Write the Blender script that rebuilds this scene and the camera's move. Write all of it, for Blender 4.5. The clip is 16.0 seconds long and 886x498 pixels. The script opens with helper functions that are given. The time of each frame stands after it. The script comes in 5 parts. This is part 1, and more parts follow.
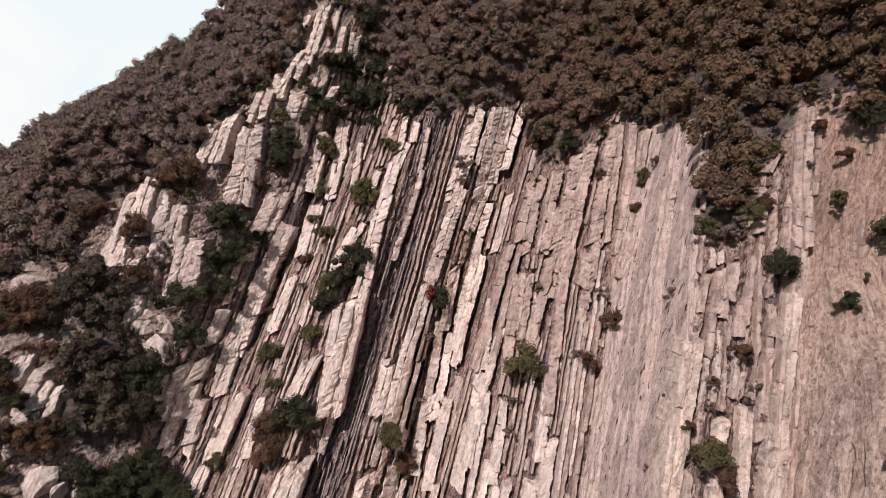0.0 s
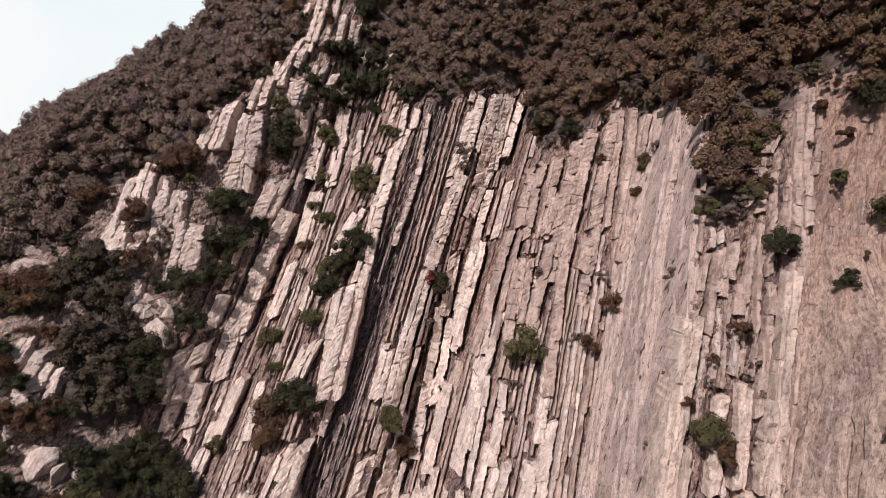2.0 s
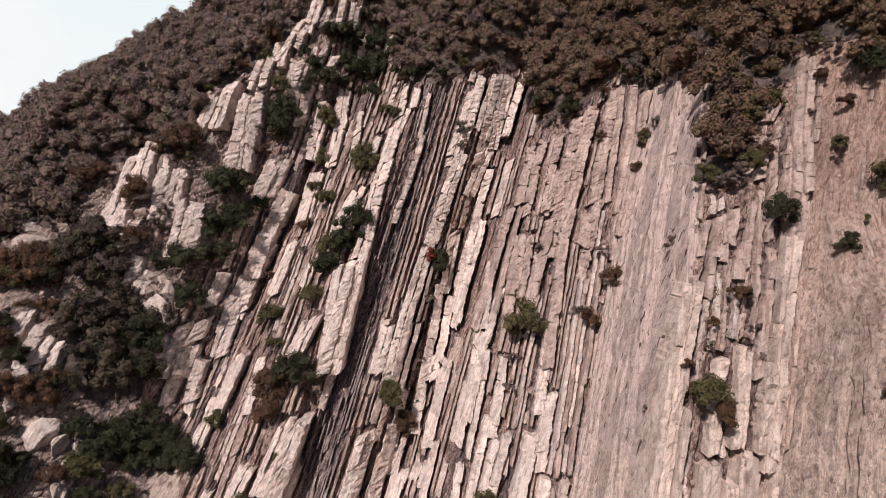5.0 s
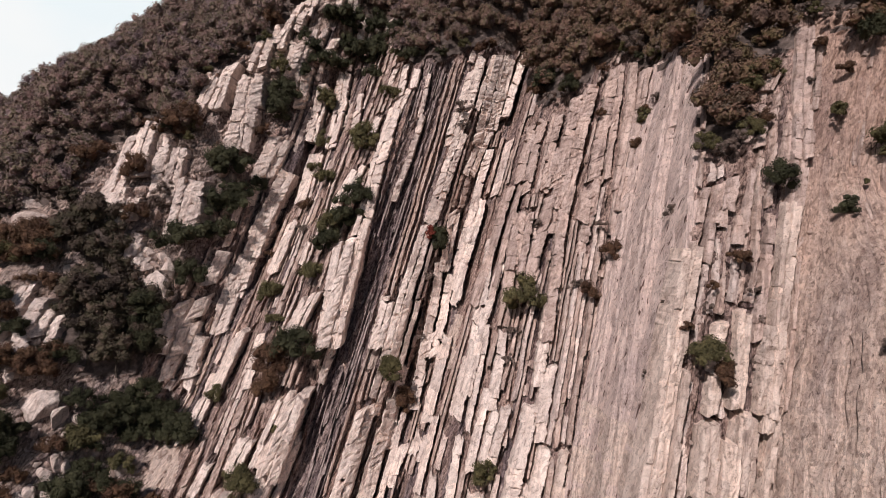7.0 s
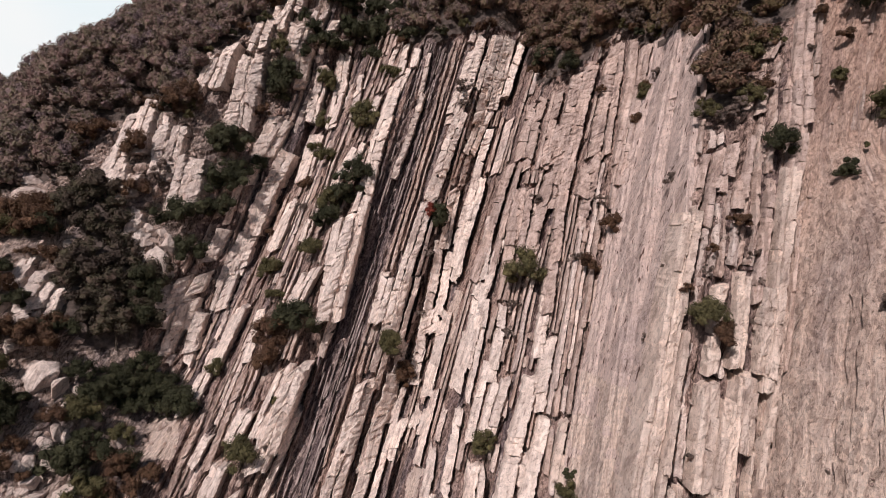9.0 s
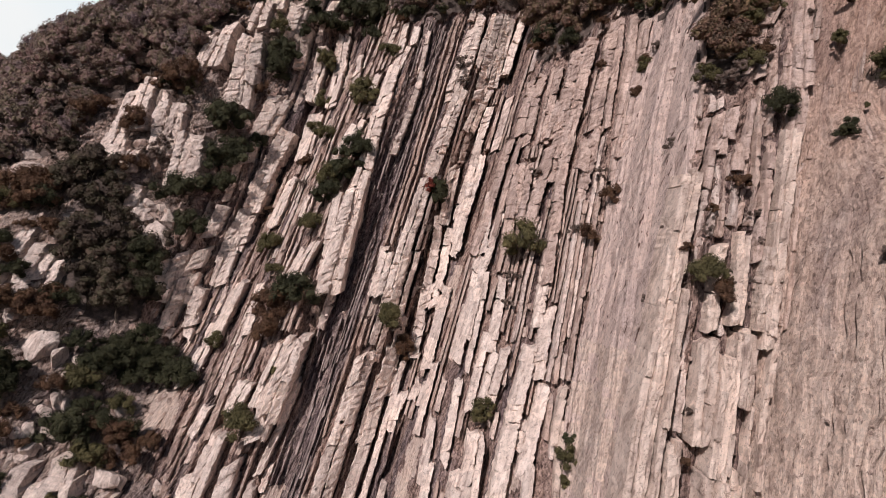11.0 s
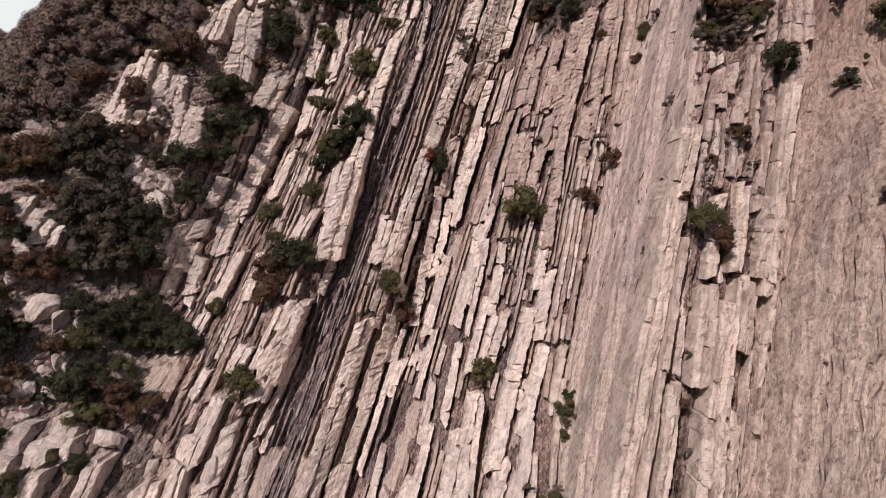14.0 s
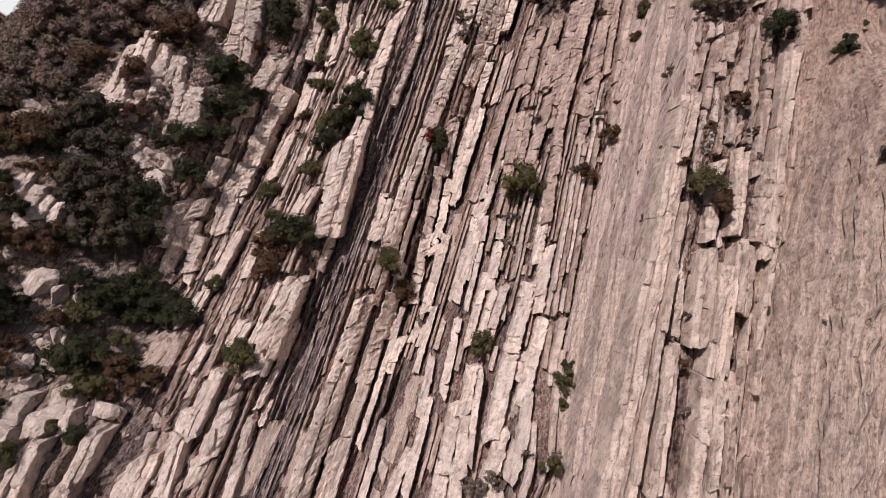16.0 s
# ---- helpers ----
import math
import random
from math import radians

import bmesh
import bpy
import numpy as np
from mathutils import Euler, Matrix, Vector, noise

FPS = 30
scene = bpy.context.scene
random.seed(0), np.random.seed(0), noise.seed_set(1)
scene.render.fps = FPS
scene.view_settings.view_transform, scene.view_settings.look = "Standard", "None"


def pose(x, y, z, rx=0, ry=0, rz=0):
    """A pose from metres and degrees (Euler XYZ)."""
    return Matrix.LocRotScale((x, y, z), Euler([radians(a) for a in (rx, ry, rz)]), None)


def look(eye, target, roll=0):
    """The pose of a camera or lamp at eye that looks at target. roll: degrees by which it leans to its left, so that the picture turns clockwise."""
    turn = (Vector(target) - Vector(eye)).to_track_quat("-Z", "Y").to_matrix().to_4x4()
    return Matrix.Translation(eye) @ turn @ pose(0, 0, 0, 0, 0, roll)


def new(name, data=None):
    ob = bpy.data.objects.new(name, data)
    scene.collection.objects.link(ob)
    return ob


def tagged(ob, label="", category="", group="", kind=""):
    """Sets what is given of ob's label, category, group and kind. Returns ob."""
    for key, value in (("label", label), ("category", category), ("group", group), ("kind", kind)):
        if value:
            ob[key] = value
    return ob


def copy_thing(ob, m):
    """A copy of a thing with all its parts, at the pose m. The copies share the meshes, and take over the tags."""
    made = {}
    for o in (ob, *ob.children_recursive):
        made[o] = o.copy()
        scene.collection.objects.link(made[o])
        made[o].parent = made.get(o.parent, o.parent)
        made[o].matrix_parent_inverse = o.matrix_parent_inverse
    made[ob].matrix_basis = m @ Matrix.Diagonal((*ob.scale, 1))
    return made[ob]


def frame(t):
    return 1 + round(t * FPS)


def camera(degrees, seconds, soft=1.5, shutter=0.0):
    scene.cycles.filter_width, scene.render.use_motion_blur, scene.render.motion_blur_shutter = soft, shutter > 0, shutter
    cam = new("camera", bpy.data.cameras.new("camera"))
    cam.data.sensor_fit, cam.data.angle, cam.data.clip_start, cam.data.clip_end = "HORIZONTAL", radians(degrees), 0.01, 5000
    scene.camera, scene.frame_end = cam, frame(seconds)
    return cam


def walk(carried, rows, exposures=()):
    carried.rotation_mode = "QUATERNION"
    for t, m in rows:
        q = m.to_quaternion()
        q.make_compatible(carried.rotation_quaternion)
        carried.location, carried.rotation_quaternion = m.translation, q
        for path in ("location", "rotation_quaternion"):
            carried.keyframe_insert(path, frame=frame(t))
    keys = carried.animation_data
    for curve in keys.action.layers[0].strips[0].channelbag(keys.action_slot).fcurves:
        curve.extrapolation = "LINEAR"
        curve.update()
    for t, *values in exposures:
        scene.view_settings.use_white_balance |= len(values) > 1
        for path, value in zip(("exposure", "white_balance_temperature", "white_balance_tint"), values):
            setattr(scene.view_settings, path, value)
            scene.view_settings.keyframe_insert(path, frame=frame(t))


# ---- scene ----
cam = camera(74.1, 16.0, soft=0.5)
METRES, EYE, TILT, LEAN, TURN = 24.0, 60.0, 0.0, 0.0, 0.0
ROWS = [
    (0.0, 0.0, 0.0, 0.0, -0.0, 0.0, 0.0),
    (0.5, -0.0006, -0.0008, -0.0279, 0.0, -0.06, -0.01),
    (1.0, -0.0002, -0.001, -0.0564, 0.01, -0.12, -0.06),
    (1.5, -0.0002, -0.0007, -0.0713, 0.01, -0.18, -0.09),
    (2.0, -0.0003, -0.0006, -0.0856, 0.01, -0.22, -0.11),
    (2.5, -0.0005, -0.0008, -0.102, 0.02, -0.24, -0.12),
    (3.0, -0.0008, -0.0013, -0.12, 0.02, -0.31, -0.13),
    (3.5, -0.0019, -0.0019, -0.1411, 0.01, -0.36, -0.14),
    (4.0, -0.0022, -0.0024, -0.1684, 0.01, -0.38, -0.13),
    (6.5, 0.0013, -0.0043, -0.3299, 0.01, -0.49, -0.17),
    (7.0, 0.0016, -0.0057, -0.3709, 0.01, -0.51, -0.18),
    (7.5, 0.0005, -0.0069, -0.4098, -0.01, -0.57, -0.21),
    (8.0, 0.0023, -0.0069, -0.4454, 0.02, -0.6, -0.22),
    (8.5, 0.0021, -0.0078, -0.4794, 0.02, -0.65, -0.24),
    (9.0, 0.0019, -0.0081, -0.5158, 0.01, -0.67, -0.25),
    (11.5, 0.0077, -0.0083, -0.704, 0.05, -0.85, -0.26),
    (12.0, 0.0087, -0.0091, -0.7338, 0.07, -0.87, -0.29),
    (12.5, 0.0087, -0.0103, -0.7669, 0.07, -0.89, -0.29),
    (13.0, 0.0092, -0.0118, -0.7995, 0.08, -0.9, -0.28),
    (13.5, 0.0087, -0.0142, -0.8324, 0.08, -0.9, -0.27),
    (14.0, 0.0096, -0.0158, -0.8664, 0.09, -0.9, -0.25),
    (14.5, 0.011, -0.0167, -0.9027, 0.08, -0.91, -0.27),
    (15.0, 0.0117, -0.0172, -0.9386, 0.08, -0.92, -0.28),
    (15.5, 0.0135, -0.0177, -0.9708, 0.09, -0.95, -0.27),
    (16.0, 0.0136, -0.0173, -0.9991, 0.08, -0.97, -0.28),
]
walk(cam, [(t, pose(0, 0, EYE, TILT, LEAN, TURN) @ pose(METRES * x, METRES * y, METRES * z, 90 + pitch, roll, yaw)) for t, x, y, z, yaw, pitch, roll in ROWS], [(0, -0.05), (4, -0.07), (9, -0.1), (12, -0.15), (16, -0.2)])

import functools

# the bank of steep beds: every bed is a plane x = b + DIP * (z - 50)
DIP = 0.34
# towards the other hand they fan out: b = s + (FAN + SPREAD * min(s, HINGE)) * (z - 50)
FAN, SPREAD, HINGE = -0.055, 0.0035, 6.0
SUN = Vector((-0.32, -0.67, 0.67)).normalized()

# ---- world and sun ----
world = bpy.data.worlds.new("sky")
scene.world = world
world.use_nodes = True
wn = world.node_tree.nodes
sky = wn.new("ShaderNodeTexSky")
sky.sky_type, sky.sun_disc = "NISHITA", False
sky.sun_elevation, sky.sun_rotation = math.asin(SUN.z), math.atan2(SUN.x, SUN.y)
sky.air_density, sky.dust_density, sky.ozone_density = 1.0, 1.5, 1.0
world.node_tree.links.new(sky.outputs[0], wn["Background"].inputs[0])
wn["Background"].inputs[1].default_value = 0.05
lamp = bpy.data.lights.new("sun", "SUN")
lamp.energy, lamp.angle, lamp.color = 4.3, radians(0.6), (1.0, 0.91, 0.90)
sun = new("sun", lamp)
sun.matrix_world = look(SUN * 300, (0, 0, 0))


# ---- materials ----
def nodes_of(name, rough=0.9):
    mat = bpy.data.materials.new(name)
    mat.use_nodes = True
    tree = mat.node_tree
    bsdf = tree.nodes["Principled BSDF"]
    bsdf.inputs["Roughness"].default_value = rough
    bsdf.inputs["Specular IOR Level"].default_value = 0.12
    return mat, tree, bsdf


def math_of(tree, kind, *terms):
    n = tree.nodes.new("ShaderNodeMath")
    n.operation = kind
    for slot, val in zip(n.inputs, terms):
        if isinstance(val, (int, float)):
            slot.default_value = val
        else:
            tree.links.new(val, slot)
    return n.outputs[0]


def bed_coords(tree, scale):
    """Object coordinates bent so that the first axis runs across the fanning beds, then scaled."""
    co = tree.nodes.new("ShaderNodeTexCoord")
    sep = tree.nodes.new("ShaderNodeSeparateXYZ")
    tree.links.new(co.outputs["Object"], sep.inputs[0])
    rise = math_of(tree, "SUBTRACT", sep.outputs["Z"], 50.0)
    b = math_of(tree, "MULTIPLY_ADD", rise, -DIP, sep.outputs["X"])
    near = math_of(tree, "MULTIPLY_ADD", rise, -(FAN + SPREAD * HINGE), b)
    fan = math_of(tree, "DIVIDE", math_of(tree, "MULTIPLY_ADD", rise, -FAN, b), math_of(tree, "MULTIPLY_ADD", rise, SPREAD, 1.0))
    side = math_of(tree, "GREATER_THAN", near, HINGE)
    bed = math_of(tree, "MULTIPLY_ADD", math_of(tree, "SUBTRACT", near, fan), side, fan)
    comb = tree.nodes.new("ShaderNodeCombineXYZ")
    tree.links.new(bed, comb.inputs[0])
    tree.links.new(sep.outputs["Y"], comb.inputs[1])
    tree.links.new(sep.outputs["Z"], comb.inputs[2])
    mul = tree.nodes.new("ShaderNodeVectorMath")
    mul.operation = "MULTIPLY"
    tree.links.new(comb.outputs[0], mul.inputs[0])
    mul.inputs[1].default_value = scale
    return mul.outputs[0]


def noise_of(tree, vec, scale, detail=4.0, rough=0.55):
    n = tree.nodes.new("ShaderNodeTexNoise")
    n.inputs["Scale"].default_value, n.inputs["Detail"].default_value, n.inputs["Roughness"].default_value = scale, detail, rough
    if vec is not None:
        tree.links.new(vec, n.inputs["Vector"])
    return n.outputs["Fac"]


def ramp_of(tree, fac, stops):
    r = tree.nodes.new("ShaderNodeValToRGB")
    while len(r.color_ramp.elements) < len(stops):
        r.color_ramp.elements.new(0.5)
    for el, (at, col) in zip(r.color_ramp.elements, stops):
        el.position, el.color = at, (*col, 1)
    tree.links.new(fac, r.inputs[0])
    return r.outputs[0]


def mix_of(tree, fac, a, b, kind="MIX"):
    m = tree.nodes.new("ShaderNodeMix")
    m.data_type, m.blend_type = "RGBA", kind
    for val, slot in ((fac, 0), (a, 6), (b, 7)):
        if isinstance(val, (int, float)):
            m.inputs[slot].default_value = val
        elif isinstance(val, tuple):
            m.inputs[slot].default_value = (*val, 1)
        else:
            tree.links.new(val, m.inputs[slot])
    return m.outputs[2]


def bump_of(tree, bsdf, height, strength, distance):
    b = tree.nodes.new("ShaderNodeBump")
    b.inputs["Strength"].default_value, b.inputs["Distance"].default_value = strength, distance
    tree.links.new(height, b.inputs["Height"])
    tree.links.new(b.outputs[0], bsdf.inputs["Normal"])


def chips_of(tree, scale):
    """Angular fragments: a random value for each, and the distance from its edge."""
    v = tree.nodes.new("ShaderNodeTexVoronoi")
    v.inputs["Scale"].default_value = 1.0
    tree.links.new(bed_coords(tree, scale), v.inputs["Vector"])
    sep = tree.nodes.new("ShaderNodeSeparateColor")
    tree.links.new(v.outputs["Color"], sep.inputs[0])
    return sep.outputs[0], v.outputs["Distance"]


def tree_noise_colour(tree, vec):
    n = tree.nodes.new("ShaderNodeTexNoise")
    n.inputs["Detail"].default_value = 3.0
    tree.links.new(vec, n.inputs["Vector"])
    return n.outputs["Color"]


def rock_material(name, pale, warm, dark, island=False):
    mat, tree, bsdf = nodes_of(name)
    grain = noise_of(tree, bed_coords(tree, (1.0, 1.0, 1.0)), 2.4, 6.0, 0.65)
    streak = noise_of(tree, bed_coords(tree, (2.2, 0.5, 0.3)), 1.0, 4.0, 0.6)
    stain = noise_of(tree, bed_coords(tree, (0.30, 0.2, 0.16)), 1.0, 3.0)
    col = ramp_of(tree, streak, [(0.33, dark), (0.45, warm), (0.58, pale), (0.8, tuple(min(1, c * 1.1) for c in pale))])
    col = mix_of(tree, ramp_of(tree, stain, [(0.45, (0, 0, 0)), (0.68, (0.7, 0.7, 0.7))]), col, warm)
    if island:
        rnd = tree.nodes.new("ShaderNodeNewGeometry").outputs["Random Per Island"]
    else:
        rnd = tree.nodes.new("ShaderNodeObjectInfo").outputs["Random"]
    col = mix_of(tree, 1.0, col, ramp_of(tree, rnd, [(0.0, (0.82, 0.80, 0.79)), (0.5, (0.99, 0.97, 0.95)), (1.0, (1.14, 1.10, 1.06))]), "MULTIPLY")
    col = mix_of(tree, 1.0, col, ramp_of(tree, grain, [(0.31, (0.5, 0.45, 0.43)), (0.41, (0.96, 0.95, 0.94)), (0.7, (1.12, 1.11, 1.10))]), "MULTIPLY")
    crack = noise_of(tree, bed_coords(tree, (0.55, 0.5, 2.6)), 1.0, 4.0, 0.55)
    line = ramp_of(tree, crack, [(0.488, (1, 1, 1)), (0.498, (0.4, 0.36, 0.35)), (0.502, (0.4, 0.36, 0.35)), (0.512, (1, 1, 1))])
    where = ramp_of(tree, noise_of(tree, bed_coords(tree, (0.9, 0.9, 0.9)), 1.0, 2.0), [(0.5, (0, 0, 0)), (0.62, (0.75, 0.75, 0.75))])
    col = mix_of(tree, where, col, mix_of(tree, 1.0, col, line, "MULTIPLY"))
    tint, edge = chips_of(tree, (1.9, 1.5, 1.5))
    cell = tree.nodes.new("ShaderNodeTexVoronoi")
    cell.feature = "DISTANCE_TO_EDGE"
    cell.inputs["Scale"].default_value = 1.0
    bend = mix_of(tree, 0.25, bed_coords(tree, (1.25, 1.0, 0.8)), tree_noise_colour(tree, bed_coords(tree, (1.6, 1.6, 1.6))), "ADD")
    tree.links.new(bend, cell.inputs["Vector"])
    gaps = ramp_of(tree, cell.outputs["Distance"], [(0.0, (0.36, 0.31, 0.29)), (0.016, (0.62, 0.57, 0.55)), (0.03, (1, 1, 1))])
    some = ramp_of(tree, noise_of(tree, bed_coords(tree, (0.7, 0.7, 0.6)), 1.0, 2.0), [(0.56, (0, 0, 0)), (0.68, (0.8, 0.8, 0.8))])
    col = mix_of(tree, some, col, mix_of(tree, 1.0, col, gaps, "MULTIPLY"))
    # specks: the rock's own speckle plus small chip shadows, both in the colour
    speck = noise_of(tree, bed_coords(tree, (1.0, 1.0, 1.0)), 6.5, 3.0, 0.7)
    col = mix_of(tree, 1.0, col, ramp_of(tree, speck, [(0.30, (0.6, 0.54, 0.52)), (0.40, (1, 1, 1)), (0.68, (1.1, 1.1, 1.1))]), "MULTIPLY")
    col = mix_of(tree, 1.0, col, ramp_of(tree, tint, [(0.0, (0.78, 0.76, 0.75)), (0.35, (0.98, 0.97, 0.96)), (1.0, (1.08, 1.07, 1.06))]), "MULTIPLY")
    tree.links.new(col, bsdf.inputs["Base Color"])
    bump_of(tree, bsdf, mix_of(tree, 0.35, mix_of(tree, 0.3, grain, speck), tint), 1.0, 0.7)
    return mat


def shale_material(name, stops, broken=0.85, grainy=(3.4, 0.8, 1.0), seams=0.8, run=(2.6, 0.5, 0.16), flakes=(5.0, 2.5, 3.4), slits=None, patches=1.0, upper=None):
    """Thin flaky beds between the thick ones: bands across the bedding, broken by rubble."""
    mat, tree, bsdf = nodes_of(name)
    fine = noise_of(tree, bed_coords(tree, grainy), 1.0, 5.0, 0.7)
    broad = noise_of(tree, bed_coords(tree, (0.42, 0.1, 0.05)), 1.0, 2.0)
    rubble = noise_of(tree, bed_coords(tree, (1.0, 1.0, 1.0)), 3.6, 6.0, 0.75)
    seam = noise_of(tree, bed_coords(tree, run), 1.0, 3.0, 0.5)
    col = ramp_of(tree, fine, stops)
    col = mix_of(tree, patches, col, ramp_of(tree, broad, [(0.36, (0.66, 0.62, 0.64)), (0.5, (1.0, 0.95, 0.92)), (0.66, (1.12, 1.04, 0.98))]), "MULTIPLY")
    # pits: cavities drawn as dark spots, their shade put into the colour
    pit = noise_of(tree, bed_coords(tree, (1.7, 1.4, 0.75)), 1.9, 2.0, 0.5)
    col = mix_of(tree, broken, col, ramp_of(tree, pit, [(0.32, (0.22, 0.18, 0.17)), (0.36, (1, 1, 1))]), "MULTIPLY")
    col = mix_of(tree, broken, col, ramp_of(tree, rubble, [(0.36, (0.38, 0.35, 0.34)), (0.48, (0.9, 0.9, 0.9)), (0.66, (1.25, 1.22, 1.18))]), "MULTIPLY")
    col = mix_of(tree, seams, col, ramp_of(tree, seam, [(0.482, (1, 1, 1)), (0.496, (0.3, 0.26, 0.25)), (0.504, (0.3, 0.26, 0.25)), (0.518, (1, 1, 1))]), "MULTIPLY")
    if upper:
        # redder and darker towards the higher beds, with a noisy edge
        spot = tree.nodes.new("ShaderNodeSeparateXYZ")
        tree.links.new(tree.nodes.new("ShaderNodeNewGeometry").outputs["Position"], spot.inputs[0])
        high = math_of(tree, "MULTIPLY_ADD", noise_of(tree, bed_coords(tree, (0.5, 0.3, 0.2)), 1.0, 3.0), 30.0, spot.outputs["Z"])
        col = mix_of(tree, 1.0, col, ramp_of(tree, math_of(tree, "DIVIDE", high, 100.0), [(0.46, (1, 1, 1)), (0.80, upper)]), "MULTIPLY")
    # slits: recessed dashes, the shade inside them painted dark
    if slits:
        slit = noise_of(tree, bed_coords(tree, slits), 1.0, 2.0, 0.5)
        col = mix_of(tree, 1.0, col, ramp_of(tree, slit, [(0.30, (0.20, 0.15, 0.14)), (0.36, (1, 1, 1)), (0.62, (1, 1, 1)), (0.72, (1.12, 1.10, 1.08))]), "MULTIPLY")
    tint, edge = chips_of(tree, flakes)
    col = mix_of(tree, broken, col, ramp_of(tree, tint, [(0.0, (0.5, 0.47, 0.46)), (0.4, (0.95, 0.94, 0.93)), (1.0, (1.22, 1.2, 1.16))]), "MULTIPLY")
    tree.links.new(col, bsdf.inputs["Base Color"])
    bump_of(tree, bsdf, mix_of(tree, 0.45, mix_of(tree, 0.72, fine, rubble), tint), 1.0, 0.7)
    return mat


def soil_material():
    mat, tree, bsdf = nodes_of("leaf litter")
    n = noise_of(tree, bed_coords(tree, (1, 1, 1)), 1.1, 6.0, 0.65)
    tree.links.new(ramp_of(tree, n, [(0.35, (0.05, 0.038, 0.033)), (0.55, (0.11, 0.084, 0.074)), (0.75, (0.22, 0.17, 0.15))]), bsdf.inputs["Base Color"])
    bump_of(tree, bsdf, n, 0.8, 0.3)
    return mat


def leaf_material(name, stops, cell, browner=False):
    """Foliage colours that change from crown to crown and from spray to spray."""
    mat, tree, bsdf = nodes_of(name, 0.65)
    co = tree.nodes.new("ShaderNodeNewGeometry")
    big = noise_of(tree, co.outputs["Position"], cell, 2.0, 0.5)
    col = ramp_of(tree, big, stops)
    if browner:
        sep = tree.nodes.new("ShaderNodeSeparateXYZ")
        tree.links.new(co.outputs["Position"], sep.inputs[0])
        span = tree.nodes.new("ShaderNodeMapRange")
        span.inputs["From Min"].default_value, span.inputs["From Max"].default_value = -25.0, 40.0
        tree.links.new(sep.outputs[0], span.inputs[0])
        col = mix_of(tree, 1.0, col, ramp_of(tree, span.outputs[0], [(0.0, (1.04, 0.98, 1.0)), (1.0, (0.74, 0.62, 0.48))]), "MULTIPLY")
    rnd = ramp_of(tree, co.outputs["Random Per Island"], [(0.0, (0.82, 0.82, 0.82)), (0.6, (1.0, 1.0, 1.0)), (1.0, (1.18, 1.17, 1.14))])
    fleck = noise_of(tree, co.outputs["Position"], 3.2, 4.0, 0.7)
    col = mix_of(tree, 1.0, col, ramp_of(tree, fleck, [(0.36, (0.72, 0.72, 0.72)), (0.5, (1.0, 1.0, 1.0)), (0.64, (1.3, 1.28, 1.25))]), "MULTIPLY")
    tree.links.new(mix_of(tree, 1.0, col, rnd, "MULTIPLY"), bsdf.inputs["Base Color"])
    bump_of(tree, bsdf, fleck, 0.9, 0.4)
    return mat


def bark_material(name, col):
    mat, tree, bsdf = nodes_of(name)
    n = noise_of(tree, bed_coords(tree, (3, 3, 1)), 2.0)
    tree.links.new(ramp_of(tree, n, [(0.3, tuple(c * 0.5 for c in col)), (0.7, col)]), bsdf.inputs["Base Color"])
    return mat


LIMESTONE = rock_material("pale limestone", (0.82, 0.72, 0.675), (0.70, 0.59, 0.54), (0.43, 0.345, 0.32), True)
THIN_ROCK = rock_material("thin limestone", (0.56, 0.46, 0.422), (0.43, 0.323, 0.283), (0.205, 0.154, 0.143), True)
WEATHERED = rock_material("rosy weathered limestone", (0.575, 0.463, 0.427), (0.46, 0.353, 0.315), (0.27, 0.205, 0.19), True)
CREAM = rock_material("cream limestone", (0.74, 0.625, 0.565), (0.63, 0.51, 0.45), (0.37, 0.29, 0.26), True)
PALE_ROCK = rock_material("bedded limestone", (0.72, 0.625, 0.59), (0.60, 0.49, 0.45), (0.34, 0.27, 0.255), True)
DARK_ROCK = rock_material("dark laminated marl", (0.46, 0.385, 0.375), (0.32, 0.26, 0.255), (0.17, 0.135, 0.14), True)
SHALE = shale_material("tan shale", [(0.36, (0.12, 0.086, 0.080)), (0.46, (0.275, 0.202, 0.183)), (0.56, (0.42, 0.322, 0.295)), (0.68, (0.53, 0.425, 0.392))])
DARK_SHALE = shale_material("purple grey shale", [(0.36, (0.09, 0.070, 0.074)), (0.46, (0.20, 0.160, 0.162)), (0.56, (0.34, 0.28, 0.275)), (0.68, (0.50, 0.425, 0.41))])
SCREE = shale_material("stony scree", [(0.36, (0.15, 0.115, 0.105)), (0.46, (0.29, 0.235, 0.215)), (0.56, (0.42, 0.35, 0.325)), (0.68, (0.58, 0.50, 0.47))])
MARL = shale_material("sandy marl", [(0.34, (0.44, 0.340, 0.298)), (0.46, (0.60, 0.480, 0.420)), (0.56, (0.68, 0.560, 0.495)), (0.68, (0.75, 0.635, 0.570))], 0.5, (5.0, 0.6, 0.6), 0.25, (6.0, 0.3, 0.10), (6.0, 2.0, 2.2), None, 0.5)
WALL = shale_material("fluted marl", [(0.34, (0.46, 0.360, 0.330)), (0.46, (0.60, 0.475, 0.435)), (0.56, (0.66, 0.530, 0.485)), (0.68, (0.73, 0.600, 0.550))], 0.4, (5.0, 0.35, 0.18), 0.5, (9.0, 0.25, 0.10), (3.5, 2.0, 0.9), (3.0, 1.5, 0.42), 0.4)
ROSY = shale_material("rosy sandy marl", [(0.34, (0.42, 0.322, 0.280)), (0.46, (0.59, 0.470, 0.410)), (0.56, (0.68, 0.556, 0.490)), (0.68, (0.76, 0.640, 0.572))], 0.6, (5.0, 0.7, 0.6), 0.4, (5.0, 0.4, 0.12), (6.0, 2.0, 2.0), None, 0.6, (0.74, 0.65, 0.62))
